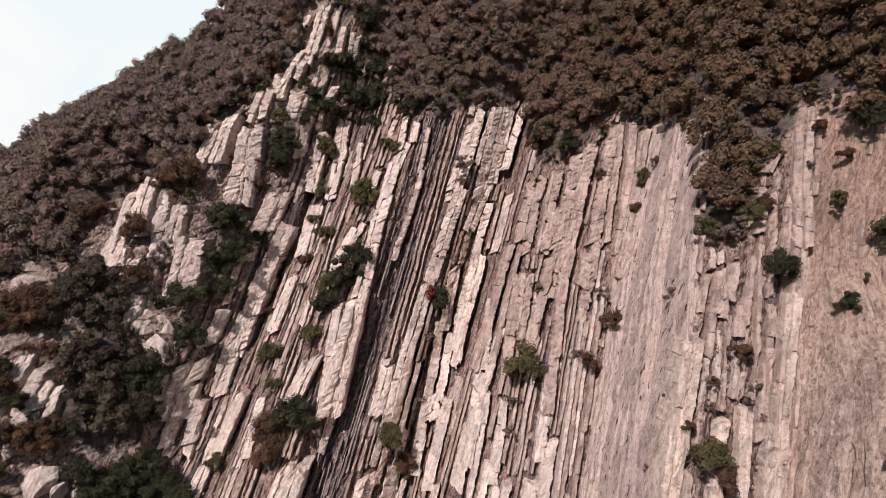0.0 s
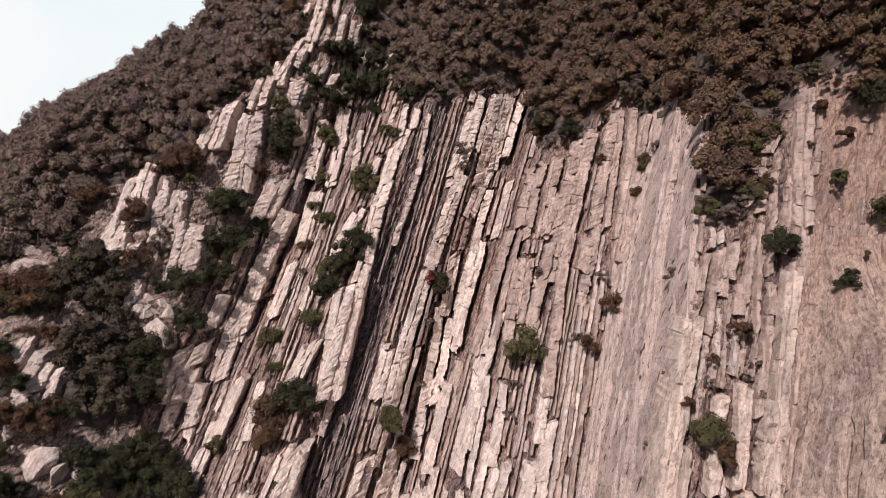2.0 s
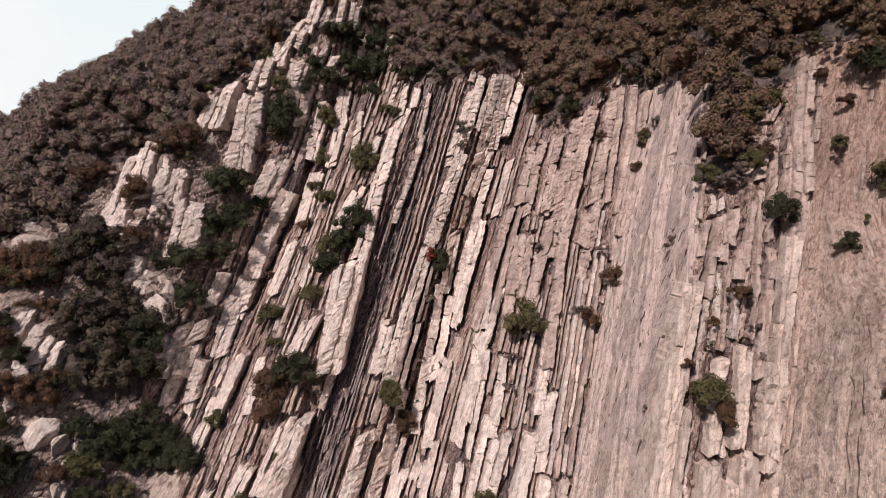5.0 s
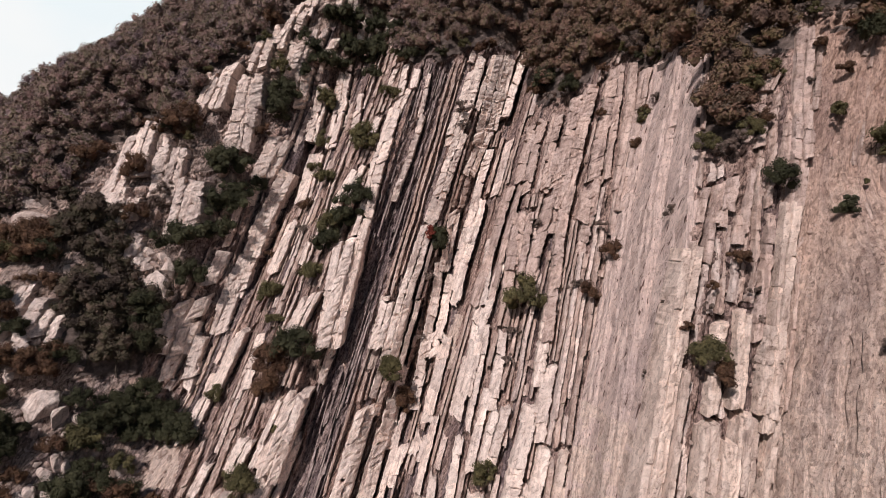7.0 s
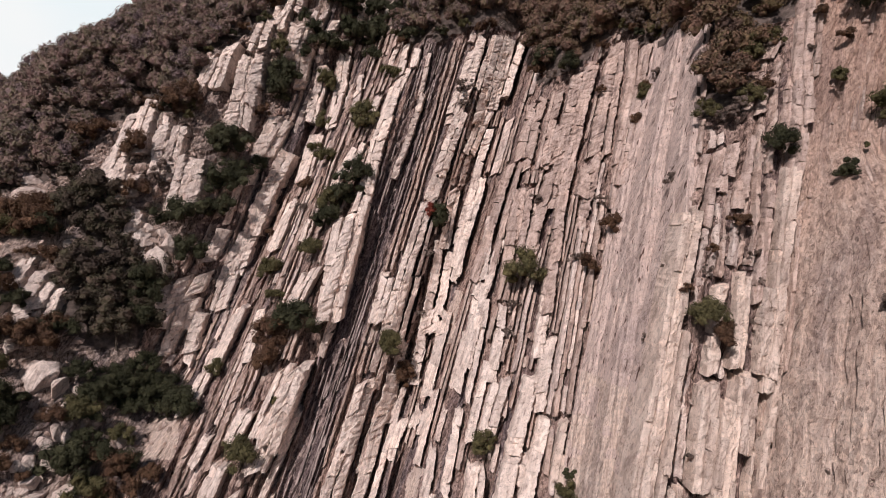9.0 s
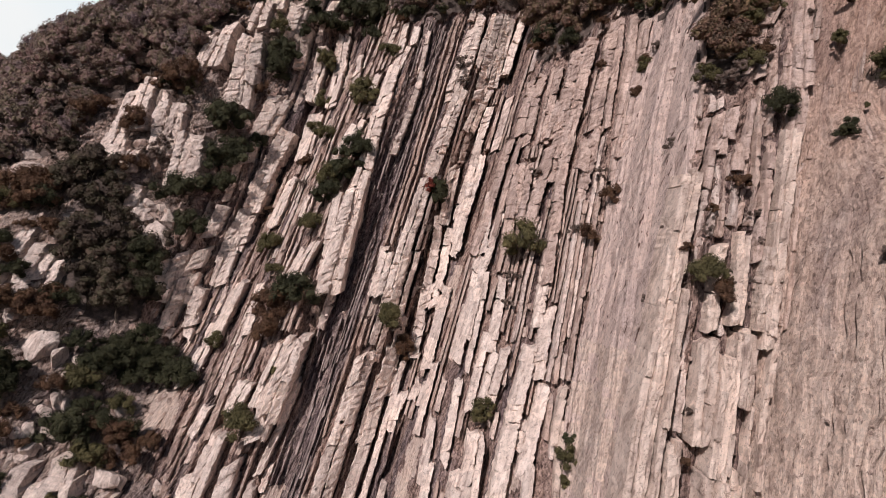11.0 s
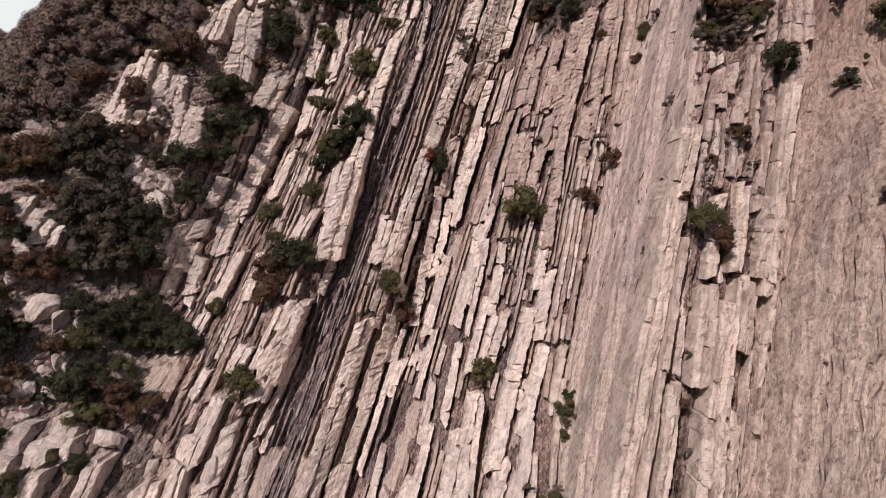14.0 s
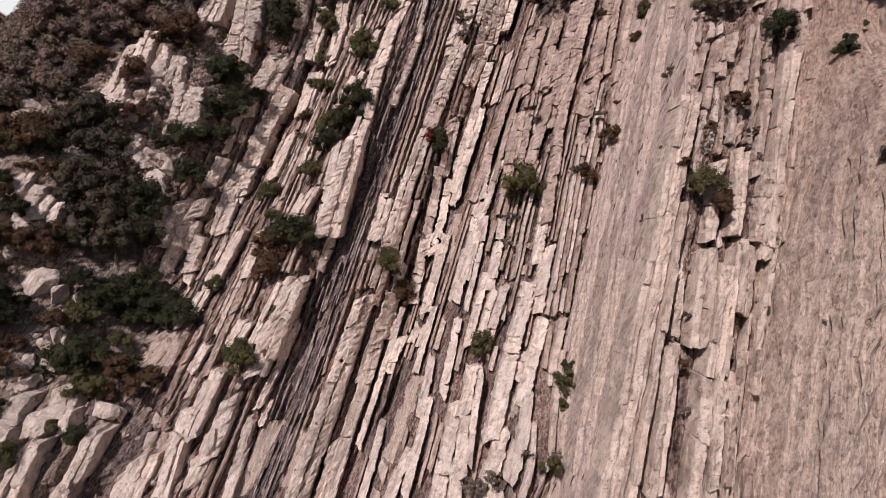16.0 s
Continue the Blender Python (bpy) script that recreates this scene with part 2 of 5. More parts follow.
SOIL = soil_material()
# stops lifted towards blue grey: distance haze mixed into the leaf colours
WOOD_LEAF = leaf_material("evergreen scrub leaves", [(0.30, (0.125, 0.092, 0.094)), (0.39, (0.235, 0.178, 0.172)), (0.45, (0.165, 0.145, 0.092)), (0.51, (0.265, 0.185, 0.168)), (0.57, (0.185, 0.150, 0.105)), (0.63, (0.245, 0.160, 0.145)), (0.70, (0.170, 0.140, 0.122))], 0.24, True)
# a darker, browner set of leaf colours for the grove trees
GROVE_LEAF = leaf_material("dark brown green leaves", [(0.32, (0.060, 0.043, 0.036)), (0.44, (0.098, 0.074, 0.056)), (0.54, (0.066, 0.058, 0.036)), (0.66, (0.125, 0.086, 0.070))], 0.3)
LEAF = {
    "green": leaf_material("dark green leaves", [(0.3, (0.031, 0.032, 0.018)), (0.7, (0.064, 0.063, 0.034))], 0.5),
    "olive": leaf_material("olive leaves", [(0.3, (0.078, 0.070, 0.034)), (0.7, (0.135, 0.115, 0.055))], 0.5),
    "russet": leaf_material("dry russet leaves", [(0.3, (0.085, 0.046, 0.032)), (0.7, (0.15, 0.085, 0.05))], 0.5),
    "red": leaf_material("red leaves", [(0.3, (0.16, 0.03, 0.025)), (0.7, (0.24, 0.06, 0.04))], 0.5),
    "grey": leaf_material("grey dry sprigs", [(0.3, (0.12, 0.085, 0.070)), (0.7, (0.24, 0.18, 0.155))], 0.5),
}
BARK, PALE_BARK = bark_material("dark bark", (0.10, 0.08, 0.065)), bark_material("bleached bark", (0.42, 0.36, 0.31))


# ---- shape of the hill ----
def hill_y(b, z):
    """Depth of the weathered hillside at bed b and height z: a concave bank on the one hand, a nearer buttress past the bed at 24.4."""
    b, z = np.broadcast_arrays(np.asarray(b, float), np.asarray(z, float))
    zc = (np.clip(z, -5, 112) - 50) / 30
    bl = np.clip(b, -75, 30)
    u, bell = bl / 50, lambda mid, wide: np.exp(-(((bl - mid) / wide) ** 2))
    bank = 92.72 + (-15.28) * u + 15.76 * zc + (-17.61) * u * u + (-5.12) * u * zc + (-2.58) * zc * zc + (-2.66) * u**3 + 4.72 * u * u * zc
    low = np.clip((z - 15) / 13, 0, 1)
    bank = bank + 8.46 * low * bell(-31, 7) + (-2.94) * bell(-14.5, 4) + 8.27 * bell(3, 5) + (-3.62) * bell(-55, 10) + 0.35 * np.clip(-75 - b, 0, 120)
    swell = lambda mid, at, wide=11: np.exp(-(((np.clip(b, -90, 30) - mid) / wide) ** 2) - ((z - at) / 12) ** 2)
    bank = bank - 8.5 * swell(-76, 80) + 2.4 * swell(-12, 16) + 1.9 * swell(-42, 52) + 1.2 * swell(18, 60) - 2.0 * swell(-36, 14)
    bank = bank + 3.9 * swell(-39, 80, 7) + 3.0 * swell(6, 24, 7) - 2.6 * swell(-21, 64, 7) + 2.0 * swell(-3, 96, 7)
    bank = bank - 6.0 * np.exp(-(((b - 21.6) / 2.2) ** 2) - ((z - 14) / 4.5) ** 2)
    u = (np.clip(b, 20, 42) - 32) / 12
    butt = 59.31 + (-0.02) * u + 13.08 * zc + (-8.71) * u * np.where(u < 0, np.maximum(zc, 0), zc) + (-0.44) * zc * zc + (-1.5) * np.clip(b - 34, 0, 8) / 4 - 0.5 * np.clip(b - 42, 0, 8)
    turn = np.clip((b - 36.0) / 2.6, 0, 1)
    butt = butt - 9.0 * turn * turn * (3 - 2 * turn) * np.clip((58 - z) / 12, 0, 1)
    butt = np.minimum(butt, bank - 2)
    s = np.clip((b - 24.4) / 0.9 + 0.5, 0, 1)
    return bank * (1 - s) + butt * s + 0.5 * np.maximum(z - 112, 0)


def bed_line(s, z):
    """The b at which bed s lies at height z."""
    return s + (FAN + SPREAD * np.minimum(s, HINGE)) * (z - 50)


def bed_of(b, z):
    """The bed s that passes through b at height z."""
    near = b - (FAN + SPREAD * HINGE) * (z - 50)
    return np.where(near > HINGE, near, (b - FAN * (z - 50)) / (1 + SPREAD * (np.clip(z, 0, 140) - 50)))


def ridge_z(b):
    rise = (77.3 + 1.25 * (b + 82)) / 0.626 + 1.5 * np.exp(-(((b + 98) / 8) ** 2)) - 4 * np.exp(-(((b + 83) / 7) ** 2)) - 3.0 * np.clip((-50 - b) / 20, 0, 1) - 10.0 * np.clip((-72 - b) / 24, 0, 1)
    return np.clip(rise, 3, 172 - 0.25 * np.maximum(b - 110, 0))


def place(b, z):
    return Vector((b + DIP * (z - 50), float(hill_y(b, z)), z))


# outline of the rock's upper edge, below the woods (x, z)
WOOD_EDGE = [(-68.8, 54.4), (-65.9, 57.4), (-61.9, 58.1), (-61.0, 64.5), (-58.8, 69.6), (-54.1, 73.0), (-49.8, 72.3), (-45.0, 67.6), (-46.4, 76.0), (-47.3, 83.6), (-41.8, 89.4), (-36.6, 92.2), (-32.0, 100.1), (-31.1, 106.9), (-33.3, 112.8), (-29.1, 116.9), (-23.7, 115.8), (-17.4, 110.0), (-17.0, 102.7), (-10.4, 99.8), (-8.9, 87.1), (-2.5, 85.0), (1.7, 87.4), (8.2, 88.5), (16.4, 90.3), (16.9, 79.2), (18.5, 75.1), (24.2, 78.3), (28.9, 83.2), (32.9, 79.7), (34.3, 80.8), (29.7, 65.7), (28.6, 60.7), (32.6, 62.3), (35.6, 67.2), (37.5, 71.4), (40.7, 74.5), (42.7, 78.8), (46.2, 77.8), (45.7, 72.7), (47.8, 74.4)]
DARK_GROVE = [(-61.9, 57.4), (-54.1, 55.6), (-49.2, 50.8), (-47.5, 45.1), (-43.1, 42.7), (-42.3, 36.4), (-43.6, 32.3), (-49.9, 33.4), (-53.0, 39.7), (-52.8, 46.8), (-58.6, 51.5)]
# bare blocks between the wood and the gully grove
OPEN_ROCK = [(-51.2, 54.3), (-45.3, 54.9), (-42.9, 46.8), (-41.8, 40.2), (-43.3, 41.6), (-48.5, 46.0)]
WOOD_EDGE = [(-140, 20), (-80, 40), *WOOD_EDGE, (70, 74), (140, 60), (140, 260), (-140, 260)]


def inside(poly, x, z):
    x, z = np.broadcast_arrays(np.asarray(x, float), np.asarray(z, float))
    odd = np.zeros(x.shape, bool)
    for (xa, za), (xb, zb) in zip(poly, poly[1:] + poly[:1]):
        if za != zb:
            odd ^= ((za > z) != (zb > z)) & (x < (xb - xa) * (z - za) / (zb - za) + xa)
    return odd


def wooded_at(x, z):
    """Inside the woods, whose edge wanders by a metre or two."""
    x, z = np.broadcast_arrays(np.asarray(x, float), np.asarray(z, float))
    xx = x + 1.6 * value_noise(x / 2.3, z / 2.1, 31) + 0.6 * value_noise(x / 0.7, z / 0.7, 32)
    zz = z + 1.4 * value_noise(x / 2.6 + 9, z / 2.2, 33)
    b = x - DIP * (z - 50)
    bare = (b > 22.8) & (b < 25.0) & (z < 78)
    return ((inside(WOOD_EDGE, xx, zz) & ~bare) | inside(DARK_GROVE, xx, zz)) & ~inside(OPEN_ROCK, x, z)


@functools.lru_cache(maxsize=None)
def lattice(seed):
    return np.random.default_rng(seed).uniform(-1, 1, (64, 64))


def value_noise(p, q, seed):
    """Smooth noise in -1 to 1 on arrays, from a random lattice."""
    lat = lattice(seed)
    pi, qi = np.floor(p).astype(int), np.floor(q).astype(int)
    pf, qf = p - pi, q - qi
    pf, qf = pf * pf * (3 - 2 * pf), qf * qf * (3 - 2 * qf)
    at = lambda i, j: lat[(pi + i) % 64, (qi + j) % 64]
    return (at(0, 0) * (1 - pf) + at(1, 0) * pf) * (1 - qf) + (at(0, 1) * (1 - pf) + at(1, 1) * pf) * qf


def facet_noise(p, q, seed):
    """Noise with flat facets and sharp creases."""
    lat = lattice(seed)
    pi, qi = np.floor(p).astype(int), np.floor(q).astype(int)
    pf, qf = p - pi, q - qi
    at = lambda i, j: lat[(pi + i) % 64, (qi + j) % 64]
    low = at(0, 0) + (at(1, 0) - at(0, 0)) * pf + (at(1, 1) - at(1, 0)) * qf
    high = at(0, 0) + (at(1, 1) - at(0, 1)) * pf + (at(0, 1) - at(0, 0)) * qf
    return np.where(pf > qf, low, high)


def mesh_of(name, verts, faces, mats):
    """A mesh from an array of vertices and one of faces that all have as many corners."""
    me = bpy.data.meshes.new(name)
    faces = np.asarray(faces)
    n, k = faces.shape
    me.vertices.add(len(verts))
    me.vertices.foreach_set("co", np.asarray(verts, np.float32).ravel())
    me.loops.add(n * k)
    me.loops.foreach_set("vertex_index", faces.astype(np.int32).ravel())
    me.polygons.add(n)
    me.polygons.foreach_set("loop_start", np.arange(0, n * k, k, dtype=np.int32))
    me.update(calc_edges=True)
    me.shade_flat()
    for m in mats:
        me.materials.append(m)
    return me


def grid_faces(rows, cols):
    i = np.arange(rows - 1)[:, None] * cols + np.arange(cols - 1)[None]
    return np.stack([i, i + 1, i + 1 + cols, i + cols], -1).reshape(-1, 4)


# clefts where soft beds have weathered back: bed and height of the upper and the lower end, width, depth
CLEFTS = []


def cleft(b1, z1, b0, z0, wide, deep):
    CLEFTS.append((b1, z1, b0, z0, wide, deep))


cleft(-52.6, 88.0, -49.3, 74.9, 1.5, 3); cleft(-36.2, 87.4, -31.7, 57.0, 2.9, 3); cleft(-32.2, 57.0, -30.5, 42.9, 1.6, 3)
cleft(-11.1, 71.2, -10.3, 54.5, 1.6, 0.9); cleft(-10.3, 54.5, -9.9, 31.4, 1.7, 0.9); cleft(4.1, 87.1, 3.8, 73.9, 1.2, 3)
cleft(-0.1, 80.6, 0.5, 70.6, 0.8, 2); cleft(-6.7, 74.5, -6.1, 64.0, 0.6, 1.5); cleft(4.7, 55.2, 5.6, 42.6, 1.7, 3.5)
cleft(-10.3, 56.8, -7.8, 41.5, 1.1, 1.4); cleft(14.1, 54.5, 14.4, 46.9, 1.1, 3); cleft(16.5, 58.0, 18.2, 39.4, 0.7, 3)
cleft(7.7, 57.8, 9.3, 45.9, 0.8, 2.5); cleft(-14.7, 50.2, -11.4, 38.4, 0.9, 2); cleft(1.1, 34.4, 1.6, 28.0, 1.2, 2.5)
cleft(3.5, 41.9, 4.7, 32.9, 0.9, 2); cleft(-14.2, 37.7, -11.9, 28.3, 1.9, 2); cleft(-12.1, 50.2, -8.6, 33.7, 0.9, 1.2)
cleft(-32.4, 31.0, -33.1, 28.2, 0.8, 2); cleft(-11.2, 29.9, -10.7, 16.0, 1.2, 1.3); cleft(5.6, 18.9, 5.2, 9.7, 1.5, 3.5)
cleft(16.8, 26.5, 15.8, 23.8, 1.0, 3); cleft(18.8, 22.9, 18.3, 17.1, 1.2, 3); cleft(11.2, 23.8, 11.5, 18.2, 0.7, 3)
cleft(12.0, 18.9, 11.0, 15.8, 0.8, 2); cleft(12.9, 26.1, 13.4, 17.6, 0.6, 2); cleft(16.1, 20.2, 16.5, 14.7, 0.8, 2.5)
cleft(3.5, 9.8, 3.2, 4.5, 1.0, 2); cleft(6.5, 7.4, 5.9, 5.5, 1.3, 2.5); cleft(-18.5, 21.3, -18.7, 12.9, 1.0, 2.5)
cleft(28.0, 33.8, 29.1, 17.1, 0.5, 0.7); cleft(34.4, 34.3, 34.9, 19.0, 0.6, 2.2); cleft(30.5, 33.8, 30.6, 29.5, 0.3, 2)
cleft(32.1, 25.9, 32.0, 19.4, 0.4, 2); cleft(34.4, 54.7, 34.5, 38.4, 0.8, 3); cleft(34.3, 66.3, 34.5, 57.7, 0.6, 2)
cleft(22.2, 76.2, 23.2, 55.4, 0.8, 2.5); cleft(14.6, 67.4, 14.5, 61.9, 0.9, 2.5); cleft(17.7, 63.6, 16.8, 58.4, 0.7, 2.5)
cleft(-28.2, 13.7, -27.0, 8.3, 2.5, 3); cleft(-32.8, 13.4, -31.9, 9.5, 1.9, 2); cleft(36.4, 36.4, 36.8, 23.8, 0.2, 1.2)
cleft(36.9, 23.8, 36.9, 19.4, 0.2, 1.2); cleft(36.0, 35.3, 36.7, 16.8, 0.2, 0.8); cleft(37.3, 29.8, 37.3, 23.2, 0.2, 0.6)
cleft(24.8, 34.4, 24.5, 18.2, 0.2, 1.6); cleft(25.9, 34.3, 25.0, 21.2, 0.2, 1.8); cleft(24.6, 47.1, 24.6, 42.2, 0.2, 1)
cleft(33.9, 67.0, 34.0, 60.7, 0.4, 1.5); cleft(34.7, 65.6, 34.7, 63.1, 0.9, 0.8); cleft(23.0, 57.5, 23.1, 48.7, 0.5, 1.5)
cleft(9.9, 47.6, 10.8, 38.9, 0.4, 1.5); cleft(-0.9, 57.1, 0.2, 48.4, 0.5, 1.5); cleft(-0.7, 48.4, 0.7, 37.7, 0.5, 1.8)
cleft(-1.4, 38.0, -0.5, 28.5, 0.5, 1.8); cleft(11.6, 56.4, 11.6, 52.0, 0.4, 1.5); cleft(3.4, 50.3, 4.2, 41.1, 0.6, 2)
cleft(10.1, 38.8, 11.0, 30.3, 0.4, 1.8); cleft(9.4, 20.1, 9.8, 14.4, 0.4, 2); cleft(9.7, 35.5, 10.5, 28.6, 0.5, 2)
cleft(18.4, 17.1, 18.6, 11.6, 0.4, 2); cleft(20.6, 18.8, 19.9, 12.8, 0.4, 2); cleft(21.7, 19.0, 22.2, 14.1, 0.3, 2)
cleft(13.3, 12.2, 11.9, 8.0, 0.5, 2); cleft(22.7, 26.9, 22.5, 21.5, 0.3, 2); cleft(1.0, 24.5, 1.0, 18.6, 0.5, 2)
cleft(-1.8, 16.7, -1.6, 9.6, 0.6, 2); cleft(-7.2, 15.9, -7.5, 10.3, 0.5, 2); cleft(9.1, 73.8, 9.8, 63.8, 0.5, 2)
cleft(4.1, 79.5, 3.8, 71.7, 0.5, 1.5); cleft(21.1, 80.2, 21.8, 69.7, 0.4, 1.2); cleft(-17.0, 60.1, -16.3, 49.3, 0.7, 2)
cleft(-29.9, 69.1, -29.1, 61.2, 0.9, 2); cleft(-3.9, 87.0, -3.4, 75.1, 0.7, 2); cleft(1.9, 87.4, 2.6, 73.1, 0.7, 2)
cleft(3.8, 87.2, 4.4, 72.8, 1.2, 3); cleft(7.9, 74.3, 7.7, 69.6, 0.8, 2); cleft(9.0, 74.6, 9.5, 61.1, 0.6, 2)
cleft(14.1, 66.8, 14.4, 60.9, 1.0, 2.5); cleft(16.4, 76.6, 16.9, 60.4, 0.8, 2.5); cleft(23.0, 76.8, 23.1, 59.6, 0.6, 2.2)
cleft(5.0, 59.0, 5.5, 42.0, 1.2, 3); cleft(3.5, 55.3, 4.2, 40.4, 0.7, 2); cleft(8.4, 61.1, 8.2, 42.4, 0.7, 2.2)
cleft(9.6, 60.9, 10.2, 43.7, 0.7, 2.5); cleft(14.6, 59.1, 14.5, 47.2, 1.0, 3); cleft(17.2, 60.2, 17.6, 41.7, 0.7, 2.8)
cleft(21.9, 59.9, 22.1, 54.9, 0.5, 2); cleft(23.1, 59.4, 23.1, 51.1, 0.6, 2.2); cleft(-4.9, 42.9, -4.3, 36.7, 0.4, 2)
cleft(-0.5, 42.1, 0.2, 31.5, 0.6, 2.4); cleft(9.3, 39.8, 10.1, 31.4, 0.6, 2.4); cleft(10.7, 39.5, 11.6, 27.8, 0.5, 2.2)
cleft(-7.4, 42.3, -6.3, 37.6, 0.5, 2); cleft(-11.4, 61.8, -9.2, 41.5, 0.7, 1.6); cleft(-33.1, 62.1, -31.1, 47.8, 1.1, 2.2)
cleft(34.5, 52.5, 34.4, 41.6, 0.5, 2.5); cleft(34.3, 42.9, 34.5, 31.2, 0.4, 2.5); cleft(30.0, 34.9, 30.3, 31.3, 0.2, 2)
cleft(33.1, 36.7, 33.5, 32.0, 0.2, 1.5); cleft(36.4, 42.2, 36.8, 31.4, 0.2, 1.2); cleft(25.3, 39.9, 24.8, 31.4, 0.2, 2)
cleft(15.0, 20.3, 16.2, 14.2, 0.6, 2.5); cleft(18.7, 20.7, 18.1, 16.0, 0.7, 2.8); cleft(21.4, 21.0, 19.7, 12.6, 0.4, 2.2)
cleft(21.1, 19.4, 22.1, 10.9, 0.3, 2); cleft(24.6, 25.6, 24.4, 16.9, 0.2, 1.8)
cleft(30.2, 33.9, 30.2, 28.6, 0.4, 2.6); cleft(34.4, 30.9, 34.4, 21.2, 0.7, 2.4); cleft(34.4, 21.4, 34.4, 16.5, 0.6, 2.4)
cleft(34.0, 39.6, 34.4, 30.9, 0.4, 1.8); cleft(27.6, 26.5, 28.0, 20.9, 0.7, 2.0); cleft(36.5, 35.9, 36.6, 28.7, 0.3, 1.4)
cleft(36.6, 28.7, 36.8, 21.6, 0.3, 1.2); cleft(31.4, 25.9, 31.9, 20.1, 0.3, 1.6); cleft(-51.8, 85.7, -48.6, 72.3, 2.8, 3.2)

# chutes of smooth earth between the beds, in the same order
EARTH = []


def chute(b1, z1, b0, z0, wide, deep):
    EARTH.append((b1, z1, b0, z0, wide, deep))


chute(7.7, 17.7, 7.6, 9.8, 1.7, 0.6); chute(-3.9, 12.2, -3.5, 7.0, 1.3, 0.4); chute(-7.9, 12.8, -8.4, 6.6, 2.0, 0.4)
chute(5.8, 39.8, 6.6, 32.6, 1.4, 0.6); chute(-4.8, 36.7, -4.8, 33.3, 1.2, 0.4); chute(18.9, 18.3, 18.5, 15.0, 0.8, 0.8)
chute(-28.1, 23.0, -26.2, 19.6, 4.1, 0.3); chute(-19.5, 12.5, -18.9, 8.6, 2.2, 0.5); chute(24.7, 32.4, 24.0, 15.1, 0.7, 0.3)


def band_mask(bands, b, z, room=0.0):
    """Inside any of the bands, each widened by room on either side."""
    out = np.zeros(np.broadcast(b, z).shape, bool)
    for b1, z1, b0, z0, wide, _ in bands:
        mid = b0 + (b1 - b0) * np.clip((z - z0) / (z1 - z0), 0, 1)
        out |= (np.abs(b - mid) < wide / 2 + room) & (z > z0 - 0.3) & (z < z1 + 0.3)
    return out


# thick beds that stand out as slabs: bed and height of the upper and the lower end, width, stand-out
THICK = []


def slab(b1, z1, b0, z0, wide, proud):
    THICK.append((b1, z1, b0, z0, wide, proud))


slab(-51.2, 112.8, -51.3, 107.4, 2.0, 1.8); slab(-48.3, 114.9, -46.0, 102.9, 2.5, 2.4); slab(-45.0, 113.9, -43.7, 107.7, 1.0, 1.5)
slab(-41.9, 109.6, -40.2, 101.8, 1.2, 2); slab(-39.0, 108.2, -37.4, 101.8, 2.0, 2); slab(-35.0, 101.6, -33.7, 96.1, 1.3, 1.7)
slab(-28.8, 100.7, -28.1, 93.7, 1.1, 1.5); slab(-48.3, 98.4, -47.2, 91.9, 1.3, 2); slab(-50.3, 93.6, -48.5, 87.0, 1.3, 2)
slab(-43.4, 93.2, -42.9, 85.8, 2.3, 1.5); slab(-46.3, 102.4, -46.4, 96.6, 1.5, 1.8); slab(-40.8, 97.0, -40.7, 93.0, 1.2, 1.3)
slab(-38.1, 95.6, -38.4, 91.8, 1.6, 1.3); slab(-35.5, 92.3, -36.6, 89.8, 2.1, 1.3); slab(-40.7, 88.1, -39.3, 79.7, 1.5, 1.8)
slab(-41.9, 86.6, -41.3, 81.9, 0.7, 1.3); slab(-37.0, 85.1, -33.9, 72.5, 2.2, 2); slab(-33.9, 87.8, -29.1, 70.8, 2.6, 2)
slab(-27.7, 81.9, -24.3, 71.6, 1.5, 1.8); slab(-19.1, 85.6, -17.4, 76.6, 1.3, 1.5); slab(-16.6, 84.3, -15.6, 80.4, 1.5, 1.3)
slab(-21.4, 85.4, -21.2, 82.4, 1.1, 1.1); slab(-13.6, 82.6, -12.4, 74.4, 0.7, 1.1)
slab(-59.9, 73.4, -55.4, 63.6, 2.0, 3); slab(-60.7, 71.8, -57.4, 62.8, 1.4, 2.4)
slab(-57.6, 61.8, -53.6, 54.3, 1.5, 1.8); slab(-55.2, 69.7, -51.0, 60.1, 1.5, 2.8); slab(-52.0, 67.9, -48.9, 59.0, 2.1, 2)
slab(-61.5, 70.5, -56.7, 57.2, 1.4, 2.2); slab(-62.2, 69.7, -57.8, 60.1, 0.9, 1.6); slab(-56.6, 61.2, -53.5, 55.1, 2.5, 2.2)
slab(-53.3, 58.8, -52.1, 55.4, 1.9, 2); slab(-47.1, 63.3, -44.0, 54.3, 4.0, 3.8); slab(-49.8, 52.9, -48.4, 49.6, 1.4, 1.2)
slab(-39.9, 72.4, -38.7, 63.2, 1.7, 1.6); slab(-37.9, 71.2, -37.4, 64.3, 2.1, 1.6); slab(-34.4, 65.8, -34.0, 53.8, 2.7, 2.2)
slab(-34.5, 57.0, -33.2, 49.6, 2.6, 1.8); slab(-33.9, 49.7, -32.8, 41.1, 2.3, 1.8); slab(-38.6, 62.4, -37.9, 58.5, 1.4, 1.2)
slab(-37.0, 49.7, -36.3, 45.8, 1.3, 1.2); slab(-19.1, 64.6, -19.8, 59.5, 2.5, 2.2); slab(-31.2, 69.6, -29.2, 59.7, 3.1, 1.6)
slab(-20.4, 59.5, -20.4, 55.3, 2.0, 1.6); slab(-17.1, 52.0, -13.8, 39.6, 1.5, 2.2); slab(-14.3, 53.5, -11.8, 37.9, 3.1, 3.6)
slab(-17.5, 44.2, -17.8, 37.8, 2.9, 3.2); slab(-28.7, 55.6, -27.6, 47.1, 2.4, 1.8); slab(-22.9, 51.7, -22.4, 48.3, 1.1, 1)
